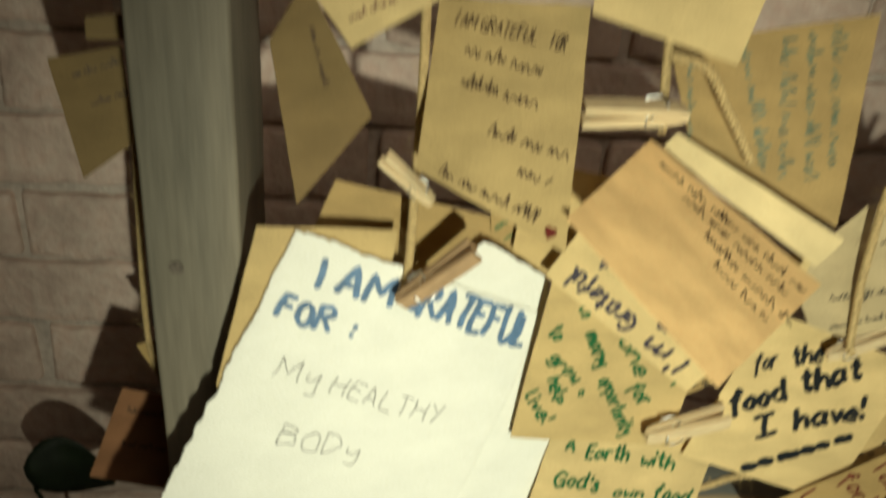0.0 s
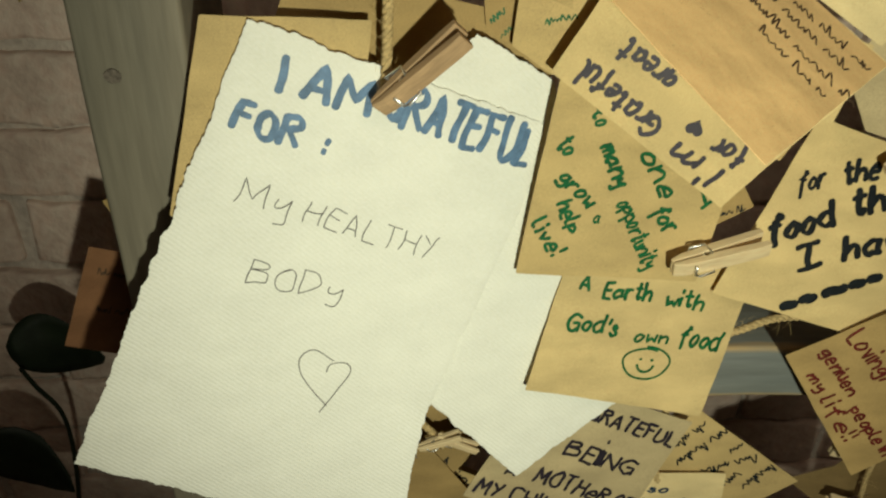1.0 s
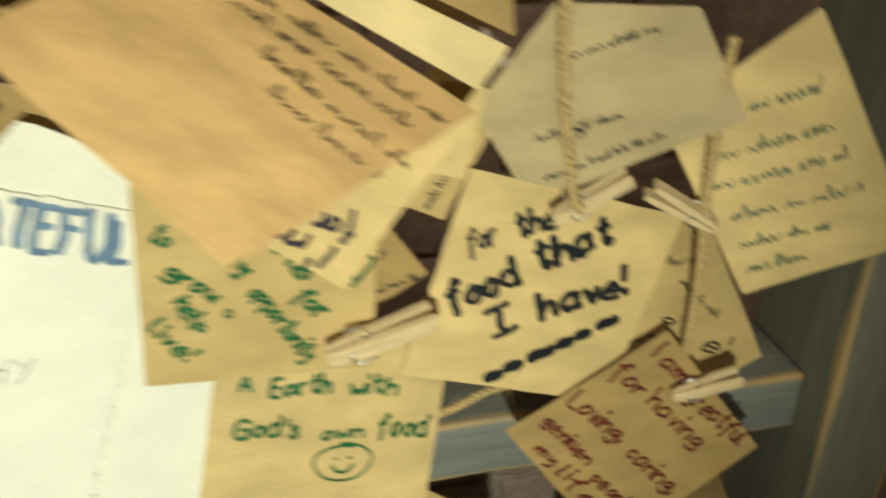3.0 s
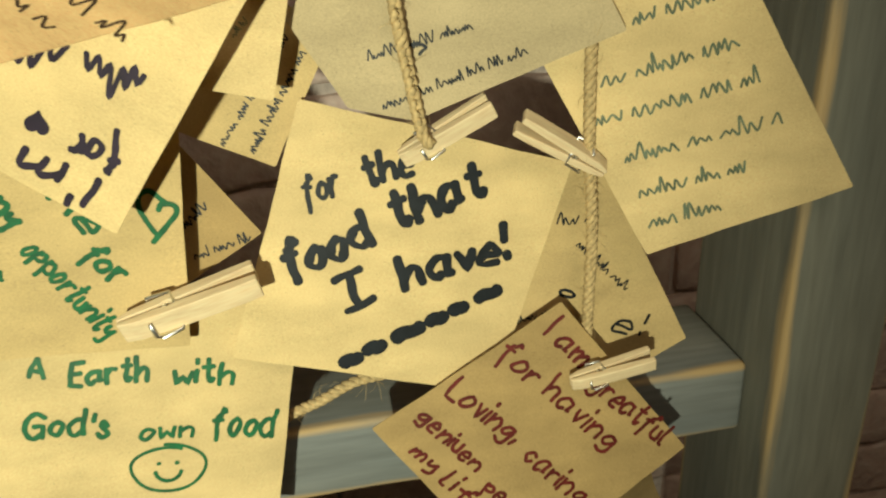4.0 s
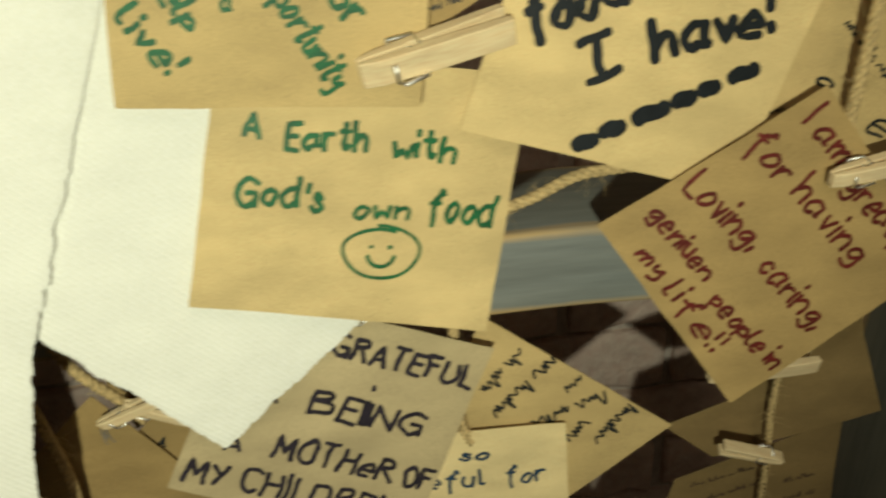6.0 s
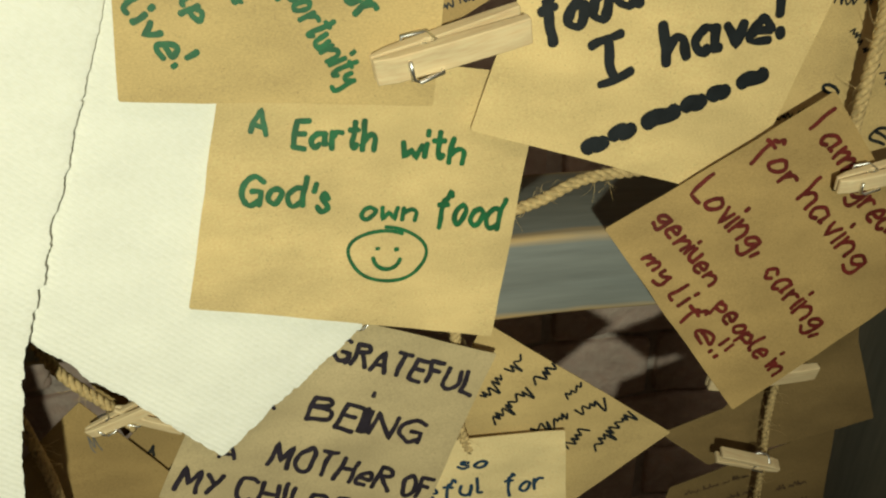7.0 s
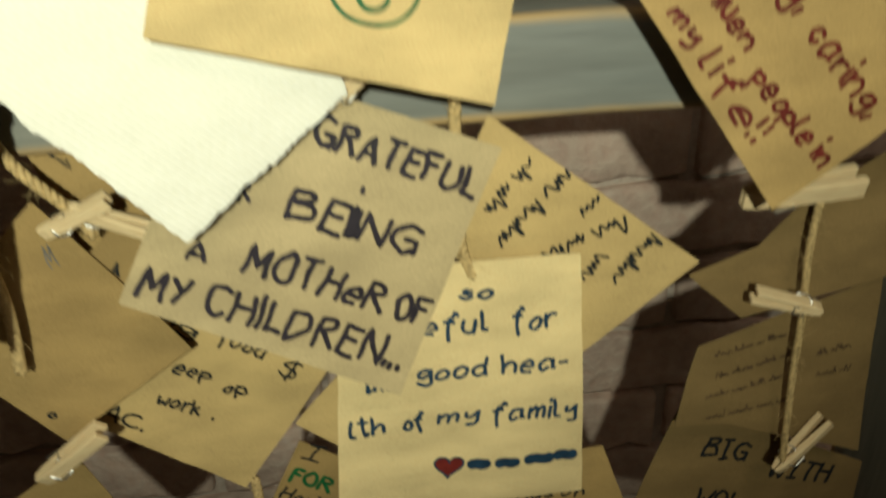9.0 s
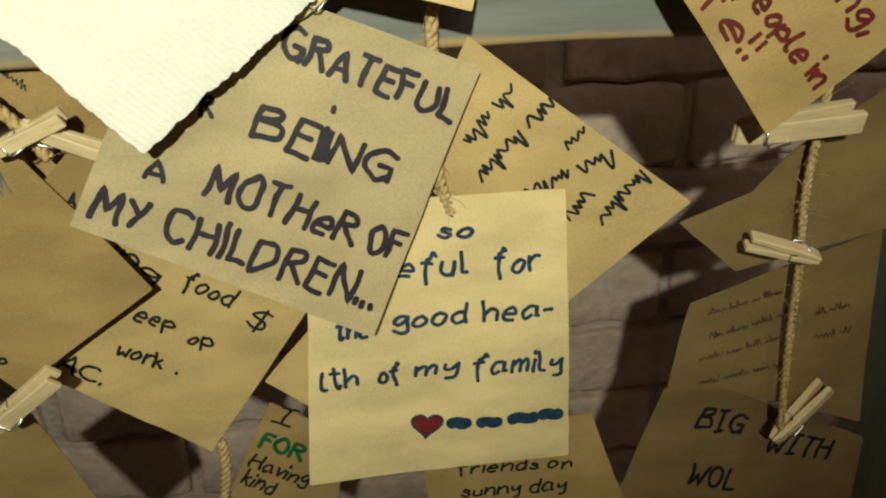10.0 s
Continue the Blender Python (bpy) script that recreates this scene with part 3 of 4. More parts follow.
note("grey-brown kraft note with black capitals about being a mother", kraft_grey, (0.044, 0.017, -0.079), (-8.5, 4.7),
     [(-0.026, 0.068), (0.075, 0.025), (0.027, -0.075), (-0.075, -0.019)],
     [("GRATEFUL", 0.002, 0.035, -25, 0.068, 0.0105, plum_ink),
      ("R", -0.027, 0.015, -17, 0.006, 0.0075, plum_ink),
      ("BEING", -0.011, 0.007, -24, 0.054, 0.0118, plum_ink),
      ("blot", 0.010, -0.003, -23, 0.006, 0.0122, plum_ink),
      (".", 0.0185, 0.014, -23, 0.003, 0.0100, plum_ink),
      ("A", -0.049, -0.004, -18, 0.009, 0.0075, plum_ink),
      ("MOTHeR", -0.030, -0.012, -25, 0.058, 0.0114, plum_ink),
      ("OF", 0.026, -0.039, -24, 0.015, 0.0102, plum_ink),
      ("MY", -0.069, -0.016, -24, 0.020, 0.0108, plum_ink),
      ("CHILDREN...", -0.047, -0.026, -27, 0.083, 0.0121, plum_ink)])
note("kraft note paled to imitate near light, blue cursive about family health", kraft_cream_lit, (0.100, 0.024, -0.170), (-2.9, 0.0),
     [(-0.050, 0.065), (0.053, 0.066), (0.059, -0.066), (-0.061, -0.065)],
     [("so", 0.000, 0.048, -3, 0.016, 0.0078, navy_ink),
      ("eful", -0.017, 0.032, -0, 0.030, 0.0098, navy_ink),
      ("for", 0.023, 0.031, 2, 0.021, 0.0100, navy_ink),
      ("good", -0.020, 0.010, 0, 0.032, 0.0081, navy_ink),
      ("hea-", 0.018, 0.010, -1, 0.031, 0.0098, navy_ink),
      ("the", -0.044, 0.007, 0, 0.015, 0.0080, navy_ink),
      ("lth", -0.052, -0.017, 5, 0.017, 0.0096, navy_ink),
      ("of", -0.027, -0.016, 3, 0.010, 0.0087, navy_ink),
      ("my", -0.012, -0.014, 0, 0.020, 0.0083, navy_ink),
      ("family", 0.013, -0.017, 0, 0.041, 0.0100, navy_ink),
      ("redheart", -0.015, -0.048, -7, 0.014, 0.0000, navy_ink),
      ("|", 0.004, -0.045, -0, 0.053, 0.0093, bar_navy)])
# folded card, its front flap lifted out towards the viewer
def plane(o, a, up):
    """A sheet's place from its middle, a point along its upper edge's direction and a point above."""
    o, a, up = Vector(o), Vector(a), Vector(up)
    x = (a - o).normalized()
    z = (up - o - x * (up - o).dot(x)).normalized()
    m = Matrix((x, z.cross(x), z)).transposed().to_4x4()
    m.translation = o
    return m


note("inner leaf of a folded kraft card, upside-down violet writing", kraft_light, plane((0.0664, -0.0006, 0.1921), (0.1614, -0.0305, 0.1269), (0.1115, -0.0005, 0.2730)), None,
     [(-0.060, 0.046), (0.059, 0.046), (0.053, -0.046), (-0.052, -0.046)],
     [("I'm", 0.0416, -0.0315, -173, 0.0264, 0.0112, violet_ink),
      ("Grateful", 0.0044, -0.0320, 179, 0.0476, 0.0108, violet_ink),
      ("for", 0.0438, -0.0167, -161, 0.0187, 0.0105, violet_ink),
      ("great", -0.0042, -0.0128, 178, 0.0303, 0.0105, violet_ink),
      ("_", 0.0405, 0.0077, -171, 0.0420, 0.0120, violet_ink),
      ("redheart", 0.0192, -0.0199, -167, 0.0073, 0.0000, violet_ink)])
note("lifted orange-tinted front leaf of a folded kraft card", kraft_orange_lit, plane((0.0558, -0.0403, 0.2241), (0.1508, -0.0702, 0.1588), (0.1421, 0.0422, 0.2336)), None,
     [(-0.044, 0.050), (0.075, 0.050), (0.032, -0.061), (-0.062, -0.040)],
     [("_", -0.034, 0.037, -2, 0.098, 0.0075, bar_brown),
      ("_", -0.016, 0.027, -4, 0.078, 0.0075, bar_brown),
      ("_", 0.002, 0.014, -9, 0.060, 0.0075, bar_brown),
      ("_", 0.012, 0.001, -9, 0.036, 0.0070, bar_brown)])
# upper notes
note("tall kraft note leaning out, with thin handwritten thanks", kraft, plane((-0.0393, -0.0126, 0.2830), (0.0284, -0.0417, 0.2875), (-0.0299, 0.0409, 0.3835)), None,
     [(-0.039, 0.050), (0.034, 0.050), (0.041, -0.064), (-0.036, -0.035)],
     [("I AM GRATEFUL", -0.0293, 0.0373, -9, 0.0417, 0.0062, brown_ink),
      ("FOR", 0.0180, 0.0295, -12, 0.0078, 0.0062, brown_ink),
      ("_", -0.0220, 0.0231, -12, 0.0415, 0.0066, bar_brown),
      ("_", -0.0213, 0.0080, -13, 0.0394, 0.0067, bar_brown),
      ("_", -0.0041, -0.0148, -11, 0.0388, 0.0066, bar_brown),
      ("_", 0.0131, -0.0315, -13, 0.0155, 0.0066, bar_brown),
      ("_", -0.0247, -0.0361, -18, 0.0519, 0.0062, bar_brown),
      ("redheart", 0.0295, -0.0581, -15, 0.0051, 0.0000, red_ink)])
note("kraft note hanging beside the grey post", kraft, (-0.1292, 0.0060, 0.1542), (-5.6, 11.3),
     [(-0.0271, 0.0541), (0.0476, 0.0494), (0.0299, -0.0616), (-0.0522, -0.0373)])
note("dull brown kraft note behind the white sheet", kraft_dark, (-0.077, 0.033, 0.186), (-5.7, 5.7),
     [(-0.041, 0.040), (0.076, 0.012), (0.086, -0.040), (-0.066, -0.017)])
note("dark kraft note seen edge-on with curled side", kraft_brown_dimmed, (-0.129, 0.020, 0.278), (-5.1, 26.6),
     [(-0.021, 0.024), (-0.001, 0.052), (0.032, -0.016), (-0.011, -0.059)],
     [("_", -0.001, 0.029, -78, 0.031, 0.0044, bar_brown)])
note("brown kraft note with green marker, mostly hidden", kraft_dark, (-0.0206, 0.0360, 0.2122), (0, 0),
     [(-0.0144, 0.0308), (0.0096, 0.0268), (0.0106, -0.0172), (0.0036, -0.0252), (-0.0094, -0.0152)],
     [("_", -0.0064, -0.0142, 41, 0.0106, 0.0050, green_ink),
      ("_", -0.0014, -0.0212, 39, 0.0064, 0.0040, green_ink)])
note("pale kraft note with a green scrawl behind the card", kraft, (0.0062, 0.0280, 0.2104), (0, 0),
     [(-0.0202, 0.0336), (0.0288, 0.0256), (0.0188, -0.0044), (-0.0032, -0.0344), (-0.0242, -0.0204)],
     [("_", -0.0092, -0.0104, 12, 0.0143, 0.0055, green_ink)])
note("cream note with red pencil marks", kraft_light, (-0.102, -0.026, 0.338), (-5.7, 0.0),
     [(-0.035, 0.008), (0.008, 0.028), (0.033, -0.006), (-0.006, -0.030)],
     [("_", -0.007, -0.019, 26, 0.021, 0.0033, bar_red)])
note("cream kraft note above the pegged row", kraft_light, (0.035, -0.016, 0.342), (-5.7, 0.0),
     [(-0.037, 0.026), (0.045, 0.022), (0.031, -0.033), (-0.039, -0.015)])
note("kraft note with rows of green upright writing", kraft_dark, (0.115, 0.031, 0.273), (-5.7, -5.7),
     [(-0.061, 0.034), (0.044, 0.057), (0.049, -0.058), (-0.036, -0.031)],
     [("_", -0.051, 0.029, -80, 0.048, 0.0048, bar_green),
      ("_", -0.025, 0.037, -70, 0.075, 0.0081, bar_green),
      ("_", -0.004, 0.041, -79, 0.083, 0.0086, bar_green),
      ("_", 0.009, 0.045, -79, 0.082, 0.0085, bar_green),
      ("_", 0.021, 0.049, -79, 0.075, 0.0084, bar_green)])
note("pale cream strip of folded card behind the lifted flap", kraft_cream_lit, plane((0.1031, 0.0093, 0.2346), (0.1920, -0.0147, 0.1804), (0.1105, 0.0102, 0.2443)), None,
     [(-0.054, -0.008), (0.053, -0.008), (0.055, 0.012), (-0.053, 0.004)])
note("greyish kraft note with scribbled marks", kraft_grey, (0.200, 0.023, 0.183), (-6.8, -3.4),
     [(-0.054, 0.001), (-0.035, -0.032), (-0.011, -0.039), (0.070, -0.012), (0.045, 0.038), (-0.018, 0.043)],
     [("_", -0.026, -0.016, 12, 0.042, 0.0040, bar_black),
      ("_", -0.022, -0.034, 16, 0.059, 0.0041, bar_black),
      ("_", -0.011, 0.019, 14, 0.040, 0.0043, bar_black),
      (")", -0.007, -0.016, 57, 0.021, 0.0051, black_ink)])
note("kraft note with faint writing showing through", kraft_light, (0.298, 0.020, 0.141), (-5.7, -6.8),
     [(-0.062, 0.028), (0.004, 0.076), (0.073, -0.041), (-0.015, -0.063)],
     [("_", -0.022, 0.030, 14, 0.036, 0.0075, bar_green),
      ("_", -0.034, 0.007, 13, 0.054, 0.0080, bar_green),
      ("_", -0.036, -0.008, 11, 0.066, 0.0080, bar_green),
      ("_", -0.024, -0.024, 11, 0.064, 0.0075, bar_green),
      ("_", -0.018, -0.039, 11, 0.044, 0.0070, bar_green),
      ("_", -0.014, -0.052, 10, 0.030, 0.0070, bar_green)])
note("pale kraft note hanging behind jute twine", kraft, (0.267, 0.032, 0.047), (-5.7, 0.0),
     [(-0.003, 0.080), (0.045, -0.024), (0.004, -0.043), (-0.046, -0.013)],
     [("_", -0.017, 0.040, -3, 0.016, 0.0055, bar_black),
      ("_", -0.009, 0.029, -47, 0.033, 0.0050, bar_black),
      ("o", -0.018, 0.009, -37, 0.011, 0.0060, black_ink),
      ("e!", 0.007, -0.014, -19, 0.016, 0.0112, black_ink),
      ("_", -0.038, -0.005, 13, 0.019, 0.0035, bar_black)])
note("kraft note with small dark rows of writing", kraft, (0.132, 0.041, 0.161), (-5.7, 0.0),
     [(-0.033, -0.017), (0.002, 0.040), (0.029, 0.012), (0.002, -0.035)],
     [("_", -0.016, -0.025, 52, 0.049, 0.0043, bar_black),
      ("_", -0.005, -0.029, 56, 0.044, 0.0043, bar_black)])
note("small pale kraft note tucked between others", kraft_light, (0.133, 0.012, 0.181), (-5.7, 0.0),
     [(-0.021, -0.015), (-0.002, 0.021), (0.017, 0.016), (0.006, -0.022)],
     [("_", -0.004, -0.000, 42, 0.007, 0.0022, bar_green)])
note("kraft note corner with capitals behind a peg", kraft_dark, (0.096, 0.035, 0.107), (-5.7, 0.0),
     [(0.002, 0.034), (0.029, -0.007), (-0.004, -0.025), (-0.027, -0.002)],
     [("_", -0.002, -0.003, 36, 0.018, 0.0050, bar_black),
      ("_", 0.001, -0.015, 13, 0.024, 0.0045, bar_black)])
# lower notes
note("kraft note with black marker about food and work", kraft, (-0.016, 0.048, -0.169), (-2.9, 1.7),
     [(-0.019, 0.057), (0.063, 0.010), (0.009, -0.062), (-0.057, -0.012)],
     [("ing", -0.018, 0.042, -44, 0.023, 0.0077, black_ink),
      ("food", 0.008, 0.024, -33, 0.023, 0.0086, black_ink),
      ("$", 0.032, 0.003, -34, 0.009, 0.0090, black_ink),
      ("eep", -0.014, 0.011, -28, 0.018, 0.0075, black_ink),
      ("op", 0.006, -0.003, -21, 0.012, 0.0072, black_ink),
      ("work", -0.024, -0.005, -30, 0.021, 0.0081, black_ink),
      (".", -0.001, -0.018, -29, 0.002, 0.0073, black_ink),
      ("AC.", -0.050, -0.009, -35, 0.021, 0.0084, black_ink)])
note("plain brown kraft envelope turned on its corner", kraft_umber_dimmed, (-0.069, 0.035, -0.126), (-2.9, 1.1),
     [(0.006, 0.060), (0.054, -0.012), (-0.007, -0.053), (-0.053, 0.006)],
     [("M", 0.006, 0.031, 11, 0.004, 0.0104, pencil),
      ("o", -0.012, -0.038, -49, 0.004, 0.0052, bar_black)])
note("kraft note with doodles beside twine", kraft_umber_dimmed, (-0.048, 0.051, -0.060), (-2.9, 1.1),
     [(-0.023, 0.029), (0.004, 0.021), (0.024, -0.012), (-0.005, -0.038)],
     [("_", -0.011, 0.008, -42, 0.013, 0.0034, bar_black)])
note("kraft note with a black letter at its corner", kraft_umber_dimmed, (-0.029, 0.040, -0.088), (-2.9, 1.1),
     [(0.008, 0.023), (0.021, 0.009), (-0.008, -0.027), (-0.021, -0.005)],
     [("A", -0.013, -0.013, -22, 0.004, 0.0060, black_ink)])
note("brown kraft note on a low peg", kraft_umber_dimmed, (-0.093, 0.050, -0.252), (-2.9, 0.0),
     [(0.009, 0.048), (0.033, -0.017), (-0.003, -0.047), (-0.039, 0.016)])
note("dark kraft note with black words about being kind", kraft_umber_dimmed, (0.026, 0.055, -0.261), (-2.9, 0.0),
     [(-0.005, 0.047), (0.032, 0.023), (0.011, -0.054), (-0.037, -0.017)],
     [("I", -0.006, 0.036, -23, 0.012, 0.0093, black_ink),
      ("FOR", -0.014, 0.023, -28, 0.024, 0.0090, green_ink),
      ("Having", -0.020, 0.011, -29, 0.032, 0.0086, black_ink),
      ("kind", -0.025, 0.003, -37, 0.018, 0.0087, black_ink)])
note("kraft note with words on friends and sunny days", kraft_dark, (0.144, 0.049, -0.279), (-2.9, 0.0),
     [(-0.053, 0.041), (0.035, 0.043), (0.066, -0.044), (-0.047, -0.039)],
     [("friends on", -0.035, 0.015, -3, 0.061, 0.0071, black_ink),
      ("sunny day", -0.033, -0.000, -2, 0.056, 0.0078, black_ink)])
note("sliver of kraft note behind the pale one", kraft, (0.051, 0.051, -0.200), (-2.9, 0.0),
     [(-0.030, 0.002), (-0.001, 0.033), (0.030, -0.009), (0.002, -0.025)])
note("kraft note with upside-down blue writing", kraft, (0.141, 0.032, -0.103), (-2.3, -2.3),
     [(-0.026, 0.059), (0.066, -0.011), (0.014, -0.0555), (-0.051, 0.009)],
     [("_", 0.043, 0.004, -130, 0.024, 0.0082, bar_black),
      ("_", 0.031, 0.013, -158, 0.037, 0.0082, bar_black),
      ("_", 0.005, 0.035, -135, 0.048, 0.0082, bar_black),
      ("_", -0.010, 0.041, -132, 0.032, 0.0075, bar_black),
      ("_", 0.016, -0.017, 50, 0.014, 0.0082, bar_black),
      ("_", 0.019, 0.023, -141, 0.009, 0.0075, bar_black)])
note("brown kraft note with a curved upper edge", kraft_brown_dimmed, (0.265, 0.046, -0.119), (-2.9, 0.0),
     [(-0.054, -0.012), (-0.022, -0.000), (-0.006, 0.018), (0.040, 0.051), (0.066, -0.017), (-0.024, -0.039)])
note("kraft note with faint pencil rows in shade", kraft_brown_dimmed, (0.267, 0.046, -0.208), (-3.4, 0.0),
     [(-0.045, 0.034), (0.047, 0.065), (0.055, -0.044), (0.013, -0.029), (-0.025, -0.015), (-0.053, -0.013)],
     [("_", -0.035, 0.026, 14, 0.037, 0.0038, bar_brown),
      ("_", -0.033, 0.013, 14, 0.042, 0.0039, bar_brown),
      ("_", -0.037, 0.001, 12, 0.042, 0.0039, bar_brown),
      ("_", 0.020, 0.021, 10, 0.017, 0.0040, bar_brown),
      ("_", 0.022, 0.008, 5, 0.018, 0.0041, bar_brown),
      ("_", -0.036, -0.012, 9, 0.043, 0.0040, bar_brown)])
note("dark kraft note with bold black capitals", kraft_brown_dimmed, (0.272, 0.055, -0.289), (-5.7, 0.0),
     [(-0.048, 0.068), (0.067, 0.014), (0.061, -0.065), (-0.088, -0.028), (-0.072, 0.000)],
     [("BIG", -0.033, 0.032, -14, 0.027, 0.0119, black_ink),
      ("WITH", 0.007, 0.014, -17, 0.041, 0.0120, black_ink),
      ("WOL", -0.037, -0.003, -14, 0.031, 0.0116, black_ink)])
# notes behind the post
note("kraft note with a little writing near the brick wall", kraft_brown_dimmed, (-0.285, 0.155, 0.224), (-0.0, 16.7),
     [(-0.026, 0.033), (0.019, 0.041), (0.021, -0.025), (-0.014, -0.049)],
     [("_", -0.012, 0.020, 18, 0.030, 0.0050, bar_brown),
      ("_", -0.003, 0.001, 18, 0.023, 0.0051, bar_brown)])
note("small brown kraft note near the brick wall", kraft_brown_dimmed, (-0.275, 0.157, 0.277), (-0.0, 16.7),
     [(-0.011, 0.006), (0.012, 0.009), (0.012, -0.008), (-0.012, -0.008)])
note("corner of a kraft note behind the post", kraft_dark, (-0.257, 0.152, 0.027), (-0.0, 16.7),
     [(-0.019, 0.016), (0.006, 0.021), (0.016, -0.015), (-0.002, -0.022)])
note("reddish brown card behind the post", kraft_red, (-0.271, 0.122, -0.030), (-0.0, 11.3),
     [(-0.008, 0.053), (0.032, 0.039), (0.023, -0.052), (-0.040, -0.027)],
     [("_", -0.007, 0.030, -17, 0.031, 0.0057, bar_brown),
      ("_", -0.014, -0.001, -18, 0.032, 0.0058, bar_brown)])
# pegs
peg("small brown wooden peg holding the white sheet", dark_peg_wood, (-0.081, 0.000, 0.169), (-0.044, -0.005, 0.205))
peg("small wooden peg on the green-inked note", peg_wood, (0.072, 0.002, 0.081), (0.123, 0.010, 0.092))
peg("small pale peg clipping the food note", peg_wood, (0.183, 0.022, 0.129), (0.219, 0.022, 0.147))
peg("small pale peg on jute twine", peg_wood, (0.264, 0.018, 0.117), (0.230, 0.022, 0.139))
peg("small pale peg on the red-inked note", peg_wood, (0.247, 0.006, 0.025), (0.284, 0.006, 0.032))
peg("small wooden peg in the shade", peg_wood, (0.268, 0.026, -0.144), (0.236, 0.030, -0.135))
peg("small pale peg lying askew on twine", peg_wood, (0.270, 0.036, -0.252), (0.297, 0.042, -0.225))
peg("small wooden peg beside a doodled note", peg_wood, (-0.059, 0.028, -0.076), (-0.034, 0.028, -0.065))
peg("small wooden peg at the envelope corner", peg_wood, (-0.087, 0.022, -0.191), (-0.056, 0.022, -0.167))
peg("small wooden peg under the white sheet corner", peg_wood, (0.053, 0.022, -0.032), (0.074, 0.022, -0.015))
peg("small wooden peg behind the red-inked note", peg_wood, (0.223, 0.030, -0.086), (0.275, 0.030, -0.082))
peg("long pale peg on the upper twine", peg_wood, (0.055, 0.000, 0.281), (0.003, 0.000, 0.278))
peg("thin pale peg above the white sheet", peg_wood, (-0.067, 0.000, 0.228), (-0.093, 0.000, 0.251))
peg("small peg by the twine end", peg_wood, (-0.047, 0.030, -0.067), (-0.038, 0.030, -0.071))
# twine
rope("twisted jute twine hanging between the notes", [(-0.076, 0.012, 0.354), (-0.075, 0.012, 0.285), (-0.076, 0.012, 0.230), (-0.077, 0.012, 0.188), (-0.079, 0.012, 0.168)])
rope("twisted jute twine hanging between the notes", [(0.182, 0.016, 0.242), (0.184, 0.016, 0.192), (0.187, 0.016, 0.167), (0.191, 0.016, 0.141), (0.194, 0.016, 0.135)])
rope("twisted jute twine hanging between the notes", [(0.260, 0.020, 0.208), (0.258, 0.020, 0.168), (0.258, 0.020, 0.128), (0.260, 0.020, 0.087), (0.259, 0.020, 0.038), (0.264, 0.020, 0.023)])
rope("twisted jute twine hanging between the notes", [(0.100, 0.034, -0.005), (0.122, 0.034, 0.009), (0.138, 0.034, 0.015), (0.156, 0.034, 0.023), (0.180, 0.034, 0.025)])
rope("twisted jute twine hanging between the notes", [(0.265, 0.036, -0.059), (0.263, 0.036, -0.095), (0.263, 0.036, -0.122), (0.266, 0.036, -0.150), (0.268, 0.036, -0.188), (0.271, 0.036, -0.224), (0.273, 0.036, -0.245)], 0.0018)
rope("twisted jute twine hanging between the notes", [(0.100, 0.030, -0.007), (0.102, 0.030, -0.030), (0.101, 0.030, -0.041), (0.102, 0.030, -0.093), (0.107, 0.030, -0.113)])
rope("twisted jute twine hanging between the notes", [(-0.085, 0.024, -0.010), (-0.084, 0.024, -0.047), (-0.081, 0.024, -0.070), (-0.078, 0.024, -0.103), (-0.081, 0.024, -0.135)])
rope("twisted jute twine hanging between the notes", [(-0.075, 0.034, -0.018), (-0.066, 0.034, -0.047), (-0.049, 0.034, -0.069), (-0.042, 0.034, -0.081)])
rope("twisted jute twine hanging between the notes", [(0.042, 0.010, 0.327), (0.044, 0.010, 0.300), (0.048, 0.010, 0.268)])
rope("twisted jute twine hanging between the notes", [(0.047, 0.022, 0.305), (0.069, 0.022, 0.299), (0.086, 0.022, 0.277), (0.105, 0.022, 0.250)])
rope("jute twine hanging behind the grey post", [(-0.251, 0.146, 0.336), (-0.254, 0.146, 0.283), (-0.258, 0.146, 0.224), (-0.262, 0.146, 0.158), (-0.265, 0.146, 0.049), (-0.254, 0.146, -0.013), (-0.256, 0.146, -0.101)])
rope("twisted jute twine hanging between the notes", [(-0.003, 0.050, -0.229), (-0.003, 0.050, -0.246), (-0.008, 0.050, -0.270)])

# a dark trailing leaf by the wall
plant = new("trailing_plant")
plant.location = (0.028, 0, -0.02)
tagged(plant, "dark green leaf on a thin drooping stem", "plant")
def leaf(x, y, z, size, turn):
    """A broad drooping leaf with a folded midrib."""
    bm = bmesh.new()
    rows = []
    for i in range(13):
        t = i / 12
        w = size * 0.42 * math.sin(math.pi * (0.05 + 0.95 * t)) ** 0.65 * (1.15 - 0.45 * t) + 0.0008
        c = Vector((size * t * math.cos(turn), 0.012 * math.sin(3 * t), size * t * math.sin(turn) - 0.25 * size * t * t))
        side = Vector((-math.sin(turn), 0, math.cos(turn)))
        rows.append([bm.verts.new(c + side * w * k + Vector((0, 0.14 * w * abs(k) + 0.002 * noise.noise((t * 6, k * 3, x * 40)), 0))) for k in (-1, -0.66, -0.33, 0, 0.33, 0.66, 1)])
    for p, q in zip(rows, rows[1:]):
        for k in range(6):
            bm.faces.new((p[k], p[k + 1], q[k + 1], q[k]))
    bmesh.ops.recalc_face_normals(bm, faces=bm.faces)
    bmesh.ops.solidify(bm, geom=bm.faces[:], thickness=0.0007)
    for f in bm.faces:
        f.smooth = True
    ob = part("leaf", bm, leaf_green, plant)
    ob.location = (x, y, z)


leaf(-0.438, 0.21, -0.128, 0.082, 0.25)
leaf(-0.50, 0.20, -0.235, 0.09, -0.35)
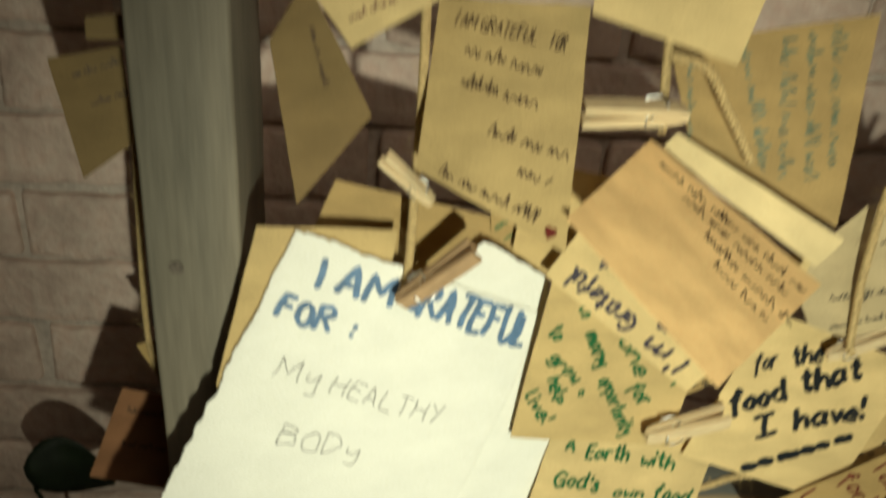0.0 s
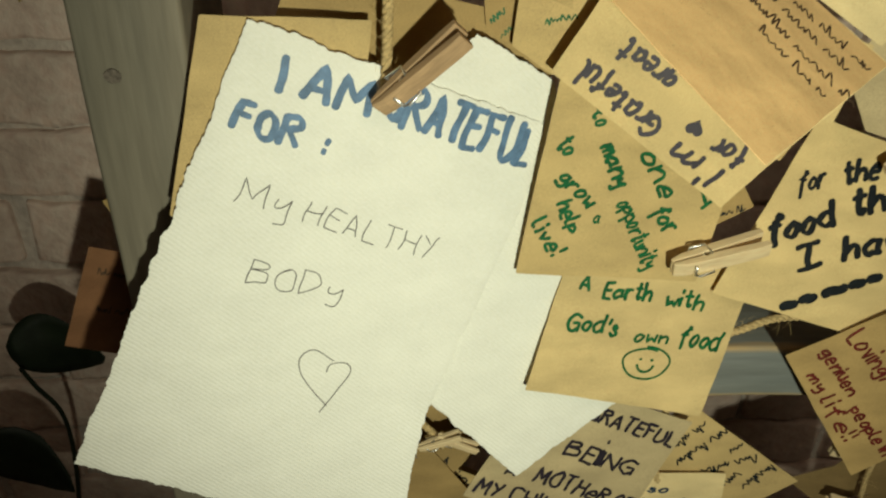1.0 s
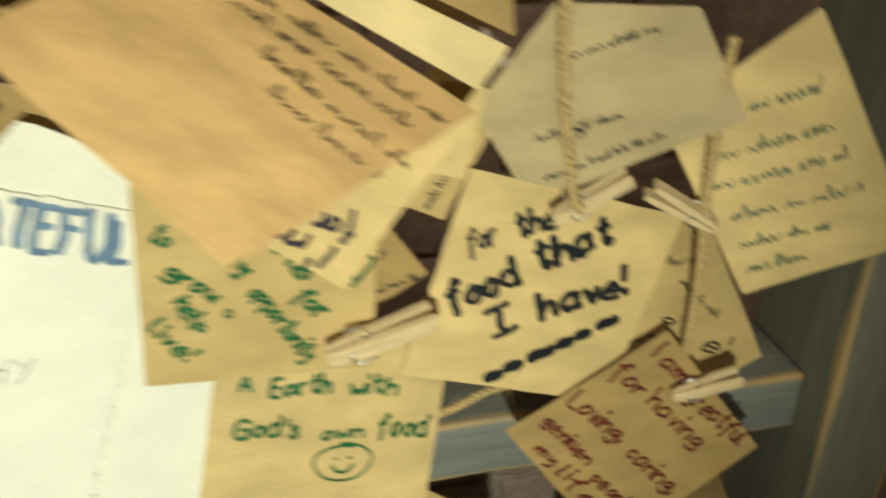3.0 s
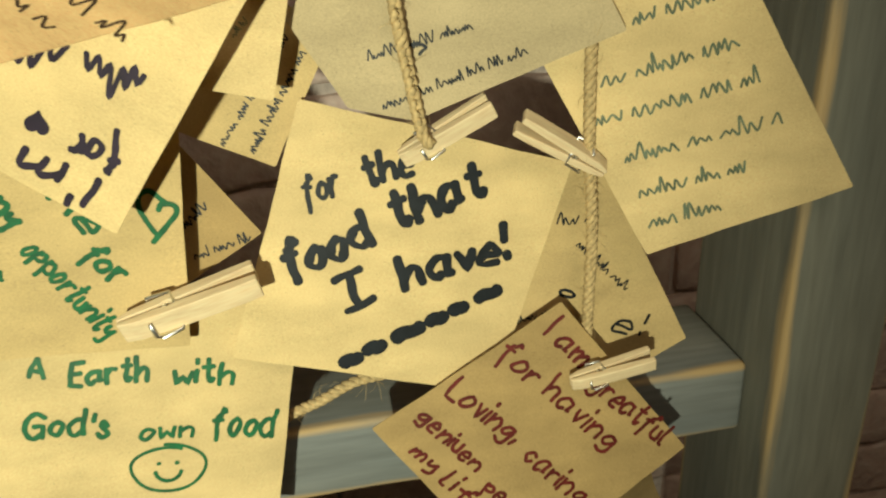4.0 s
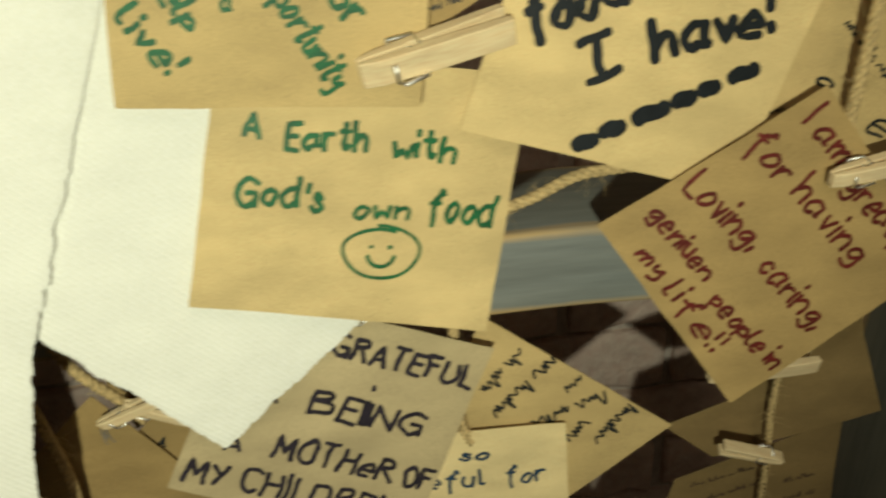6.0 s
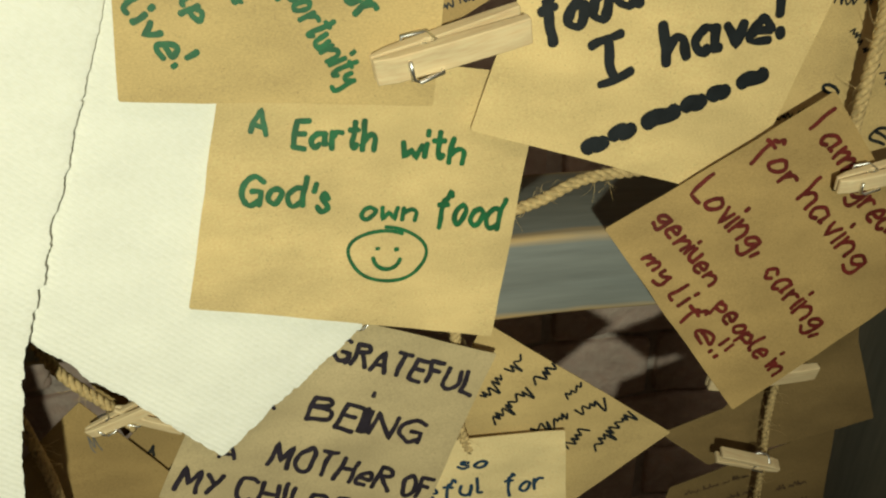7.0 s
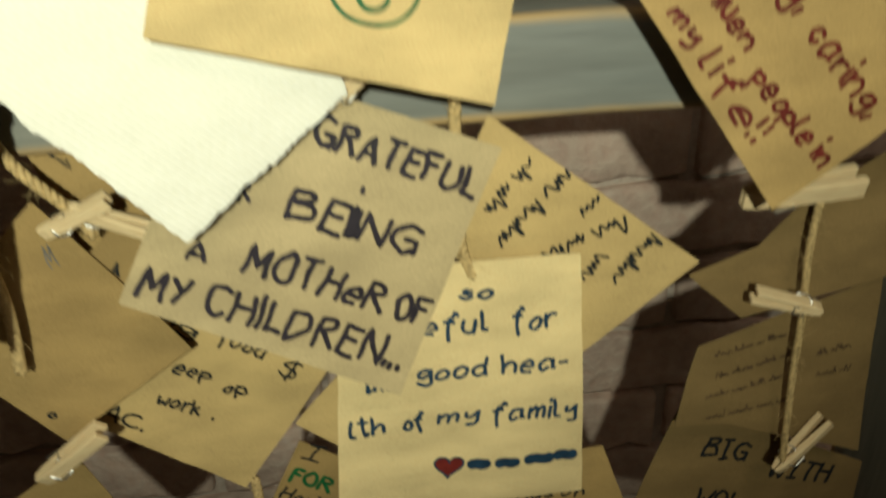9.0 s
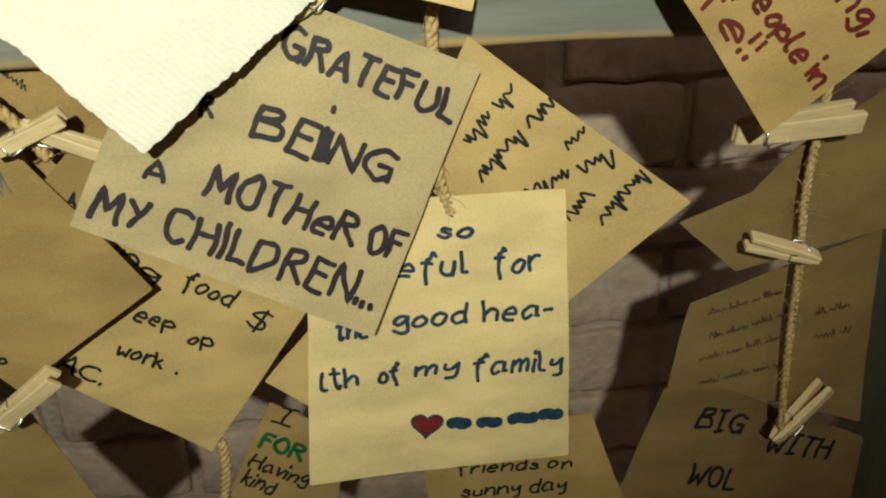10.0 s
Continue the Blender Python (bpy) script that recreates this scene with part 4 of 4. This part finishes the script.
leaf(-0.395, 0.22, -0.26, 0.07, 0.1)
bm = bmesh.new()
tube(bm, glide([(-0.430, 0.205, -0.135), (-0.425, 0.21, -0.16), (-0.412, 0.215, -0.20), (-0.415, 0.215, -0.27), (-0.44, 0.22, -0.4)], 0.006), 0.0022, 6)
part("stem", bm, leaf_green, plant)

# the room that closes the place
def slab(name, label, x0, x1, y0, y1, z0, z1):
    bm = bmesh.new()
    box(bm, x0, x1, y0, y1, z0, z1)
    bmesh.ops.recalc_face_normals(bm, faces=bm.faces)
    return tagged(part(name, bm, plaster), label, name.split("_")[0], kind="structure")


slab("floor", "plain dim floor", -1.6, 1.6, -2.0, 0.36, -1.15, -1.10)
slab("ceiling", "plain dim ceiling", -1.6, 1.6, -2.0, 0.36, 1.4, 1.45)
slab("wall_west", "plain plaster wall", -1.65, -1.6, -2.0, 0.36, -1.1, 1.4)
slab("wall_east", "plain plaster wall", 1.6, 1.65, -2.0, 0.36, -1.1, 1.4)
slab("wall_south", "plain plaster wall", -1.6, 1.6, -2.05, -2.0, -1.1, 1.4)

# brick wall: mortar bed, and each brick a piece of its own
bm = bmesh.new()
box(bm, -1.6, 1.6, 0.350, 0.44, -1.1, 1.4)
bmesh.ops.recalc_face_normals(bm, faces=bm.faces)
wall = tagged(part("wall_north", bm, mortar), "painted brick wall with recessed joints", "wall", kind="structure")


def brick_mesh(seed):
    bm = bmesh.new()
    box(bm, -0.1075, 0.1075, 0, 0.06, -0.0335, 0.0335)
    bmesh.ops.recalc_face_normals(bm, faces=bm.faces)
    # long edges cut into stretches, so that the arrises run unevenly
    bmesh.ops.subdivide_edges(bm, edges=[e for e in bm.edges if (e.verts[0].co - e.verts[1].co).length > 0.1], cuts=7, use_grid_fill=True)
    bmesh.ops.bevel(bm, geom=[e for e in bm.edges if e.calc_face_angle(0) > 1.0], offset=0.005, segments=2, affect="EDGES", profile=0.6)
    for v in bm.verts:
        v.co += Vector((0.5, 0.7, 1)) * 0.006 * noise.noise((v.co.x * 42 + seed * 5, v.co.z * 40, v.co.y * 20))
    for f in bm.faces:
        f.smooth = True
    me = bpy.data.meshes.new("brick")
    bm.to_mesh(me)
    bm.free()
    me.materials.append(brick_paint)
    return me


meshes = [brick_mesh(s) for s in range(6)]
rnd = random.Random(5)
far = bmesh.new()
for row in range(-14, 18):
    z = 0.013 + 0.0755 * (row + 0.5)
    for col in range(-7, 8):
        x = -0.4405 + 0.1125 + 0.225 * col + (0.1125 if row % 2 else 0) + rnd.uniform(-0.003, 0.003)
        m = pose(x, 0.340 + rnd.uniform(-0.002, 0.002), z + rnd.uniform(-0.002, 0.002), rnd.uniform(-0.6, 0.6), rnd.uniform(-0.5, 0.5), rnd.uniform(-0.5, 0.5))
        me = meshes[rnd.randrange(6)]
        if abs(x) > 1.5 or z > 1.3 or z < -1.0:
            continue
        if -0.85 < x < 0.9 and -0.75 < z < 0.6:
            b = new("brick", me)
            b.parent = wall
            b.matrix_basis = m
        else:
            k = len(far.verts)
            far.from_mesh(me)
            far.verts.ensure_lookup_table()
            for v in far.verts[k:]:
                v.co = m @ v.co
tagged(part("far_bricks", far, brick_paint, wall), kind="stuff")
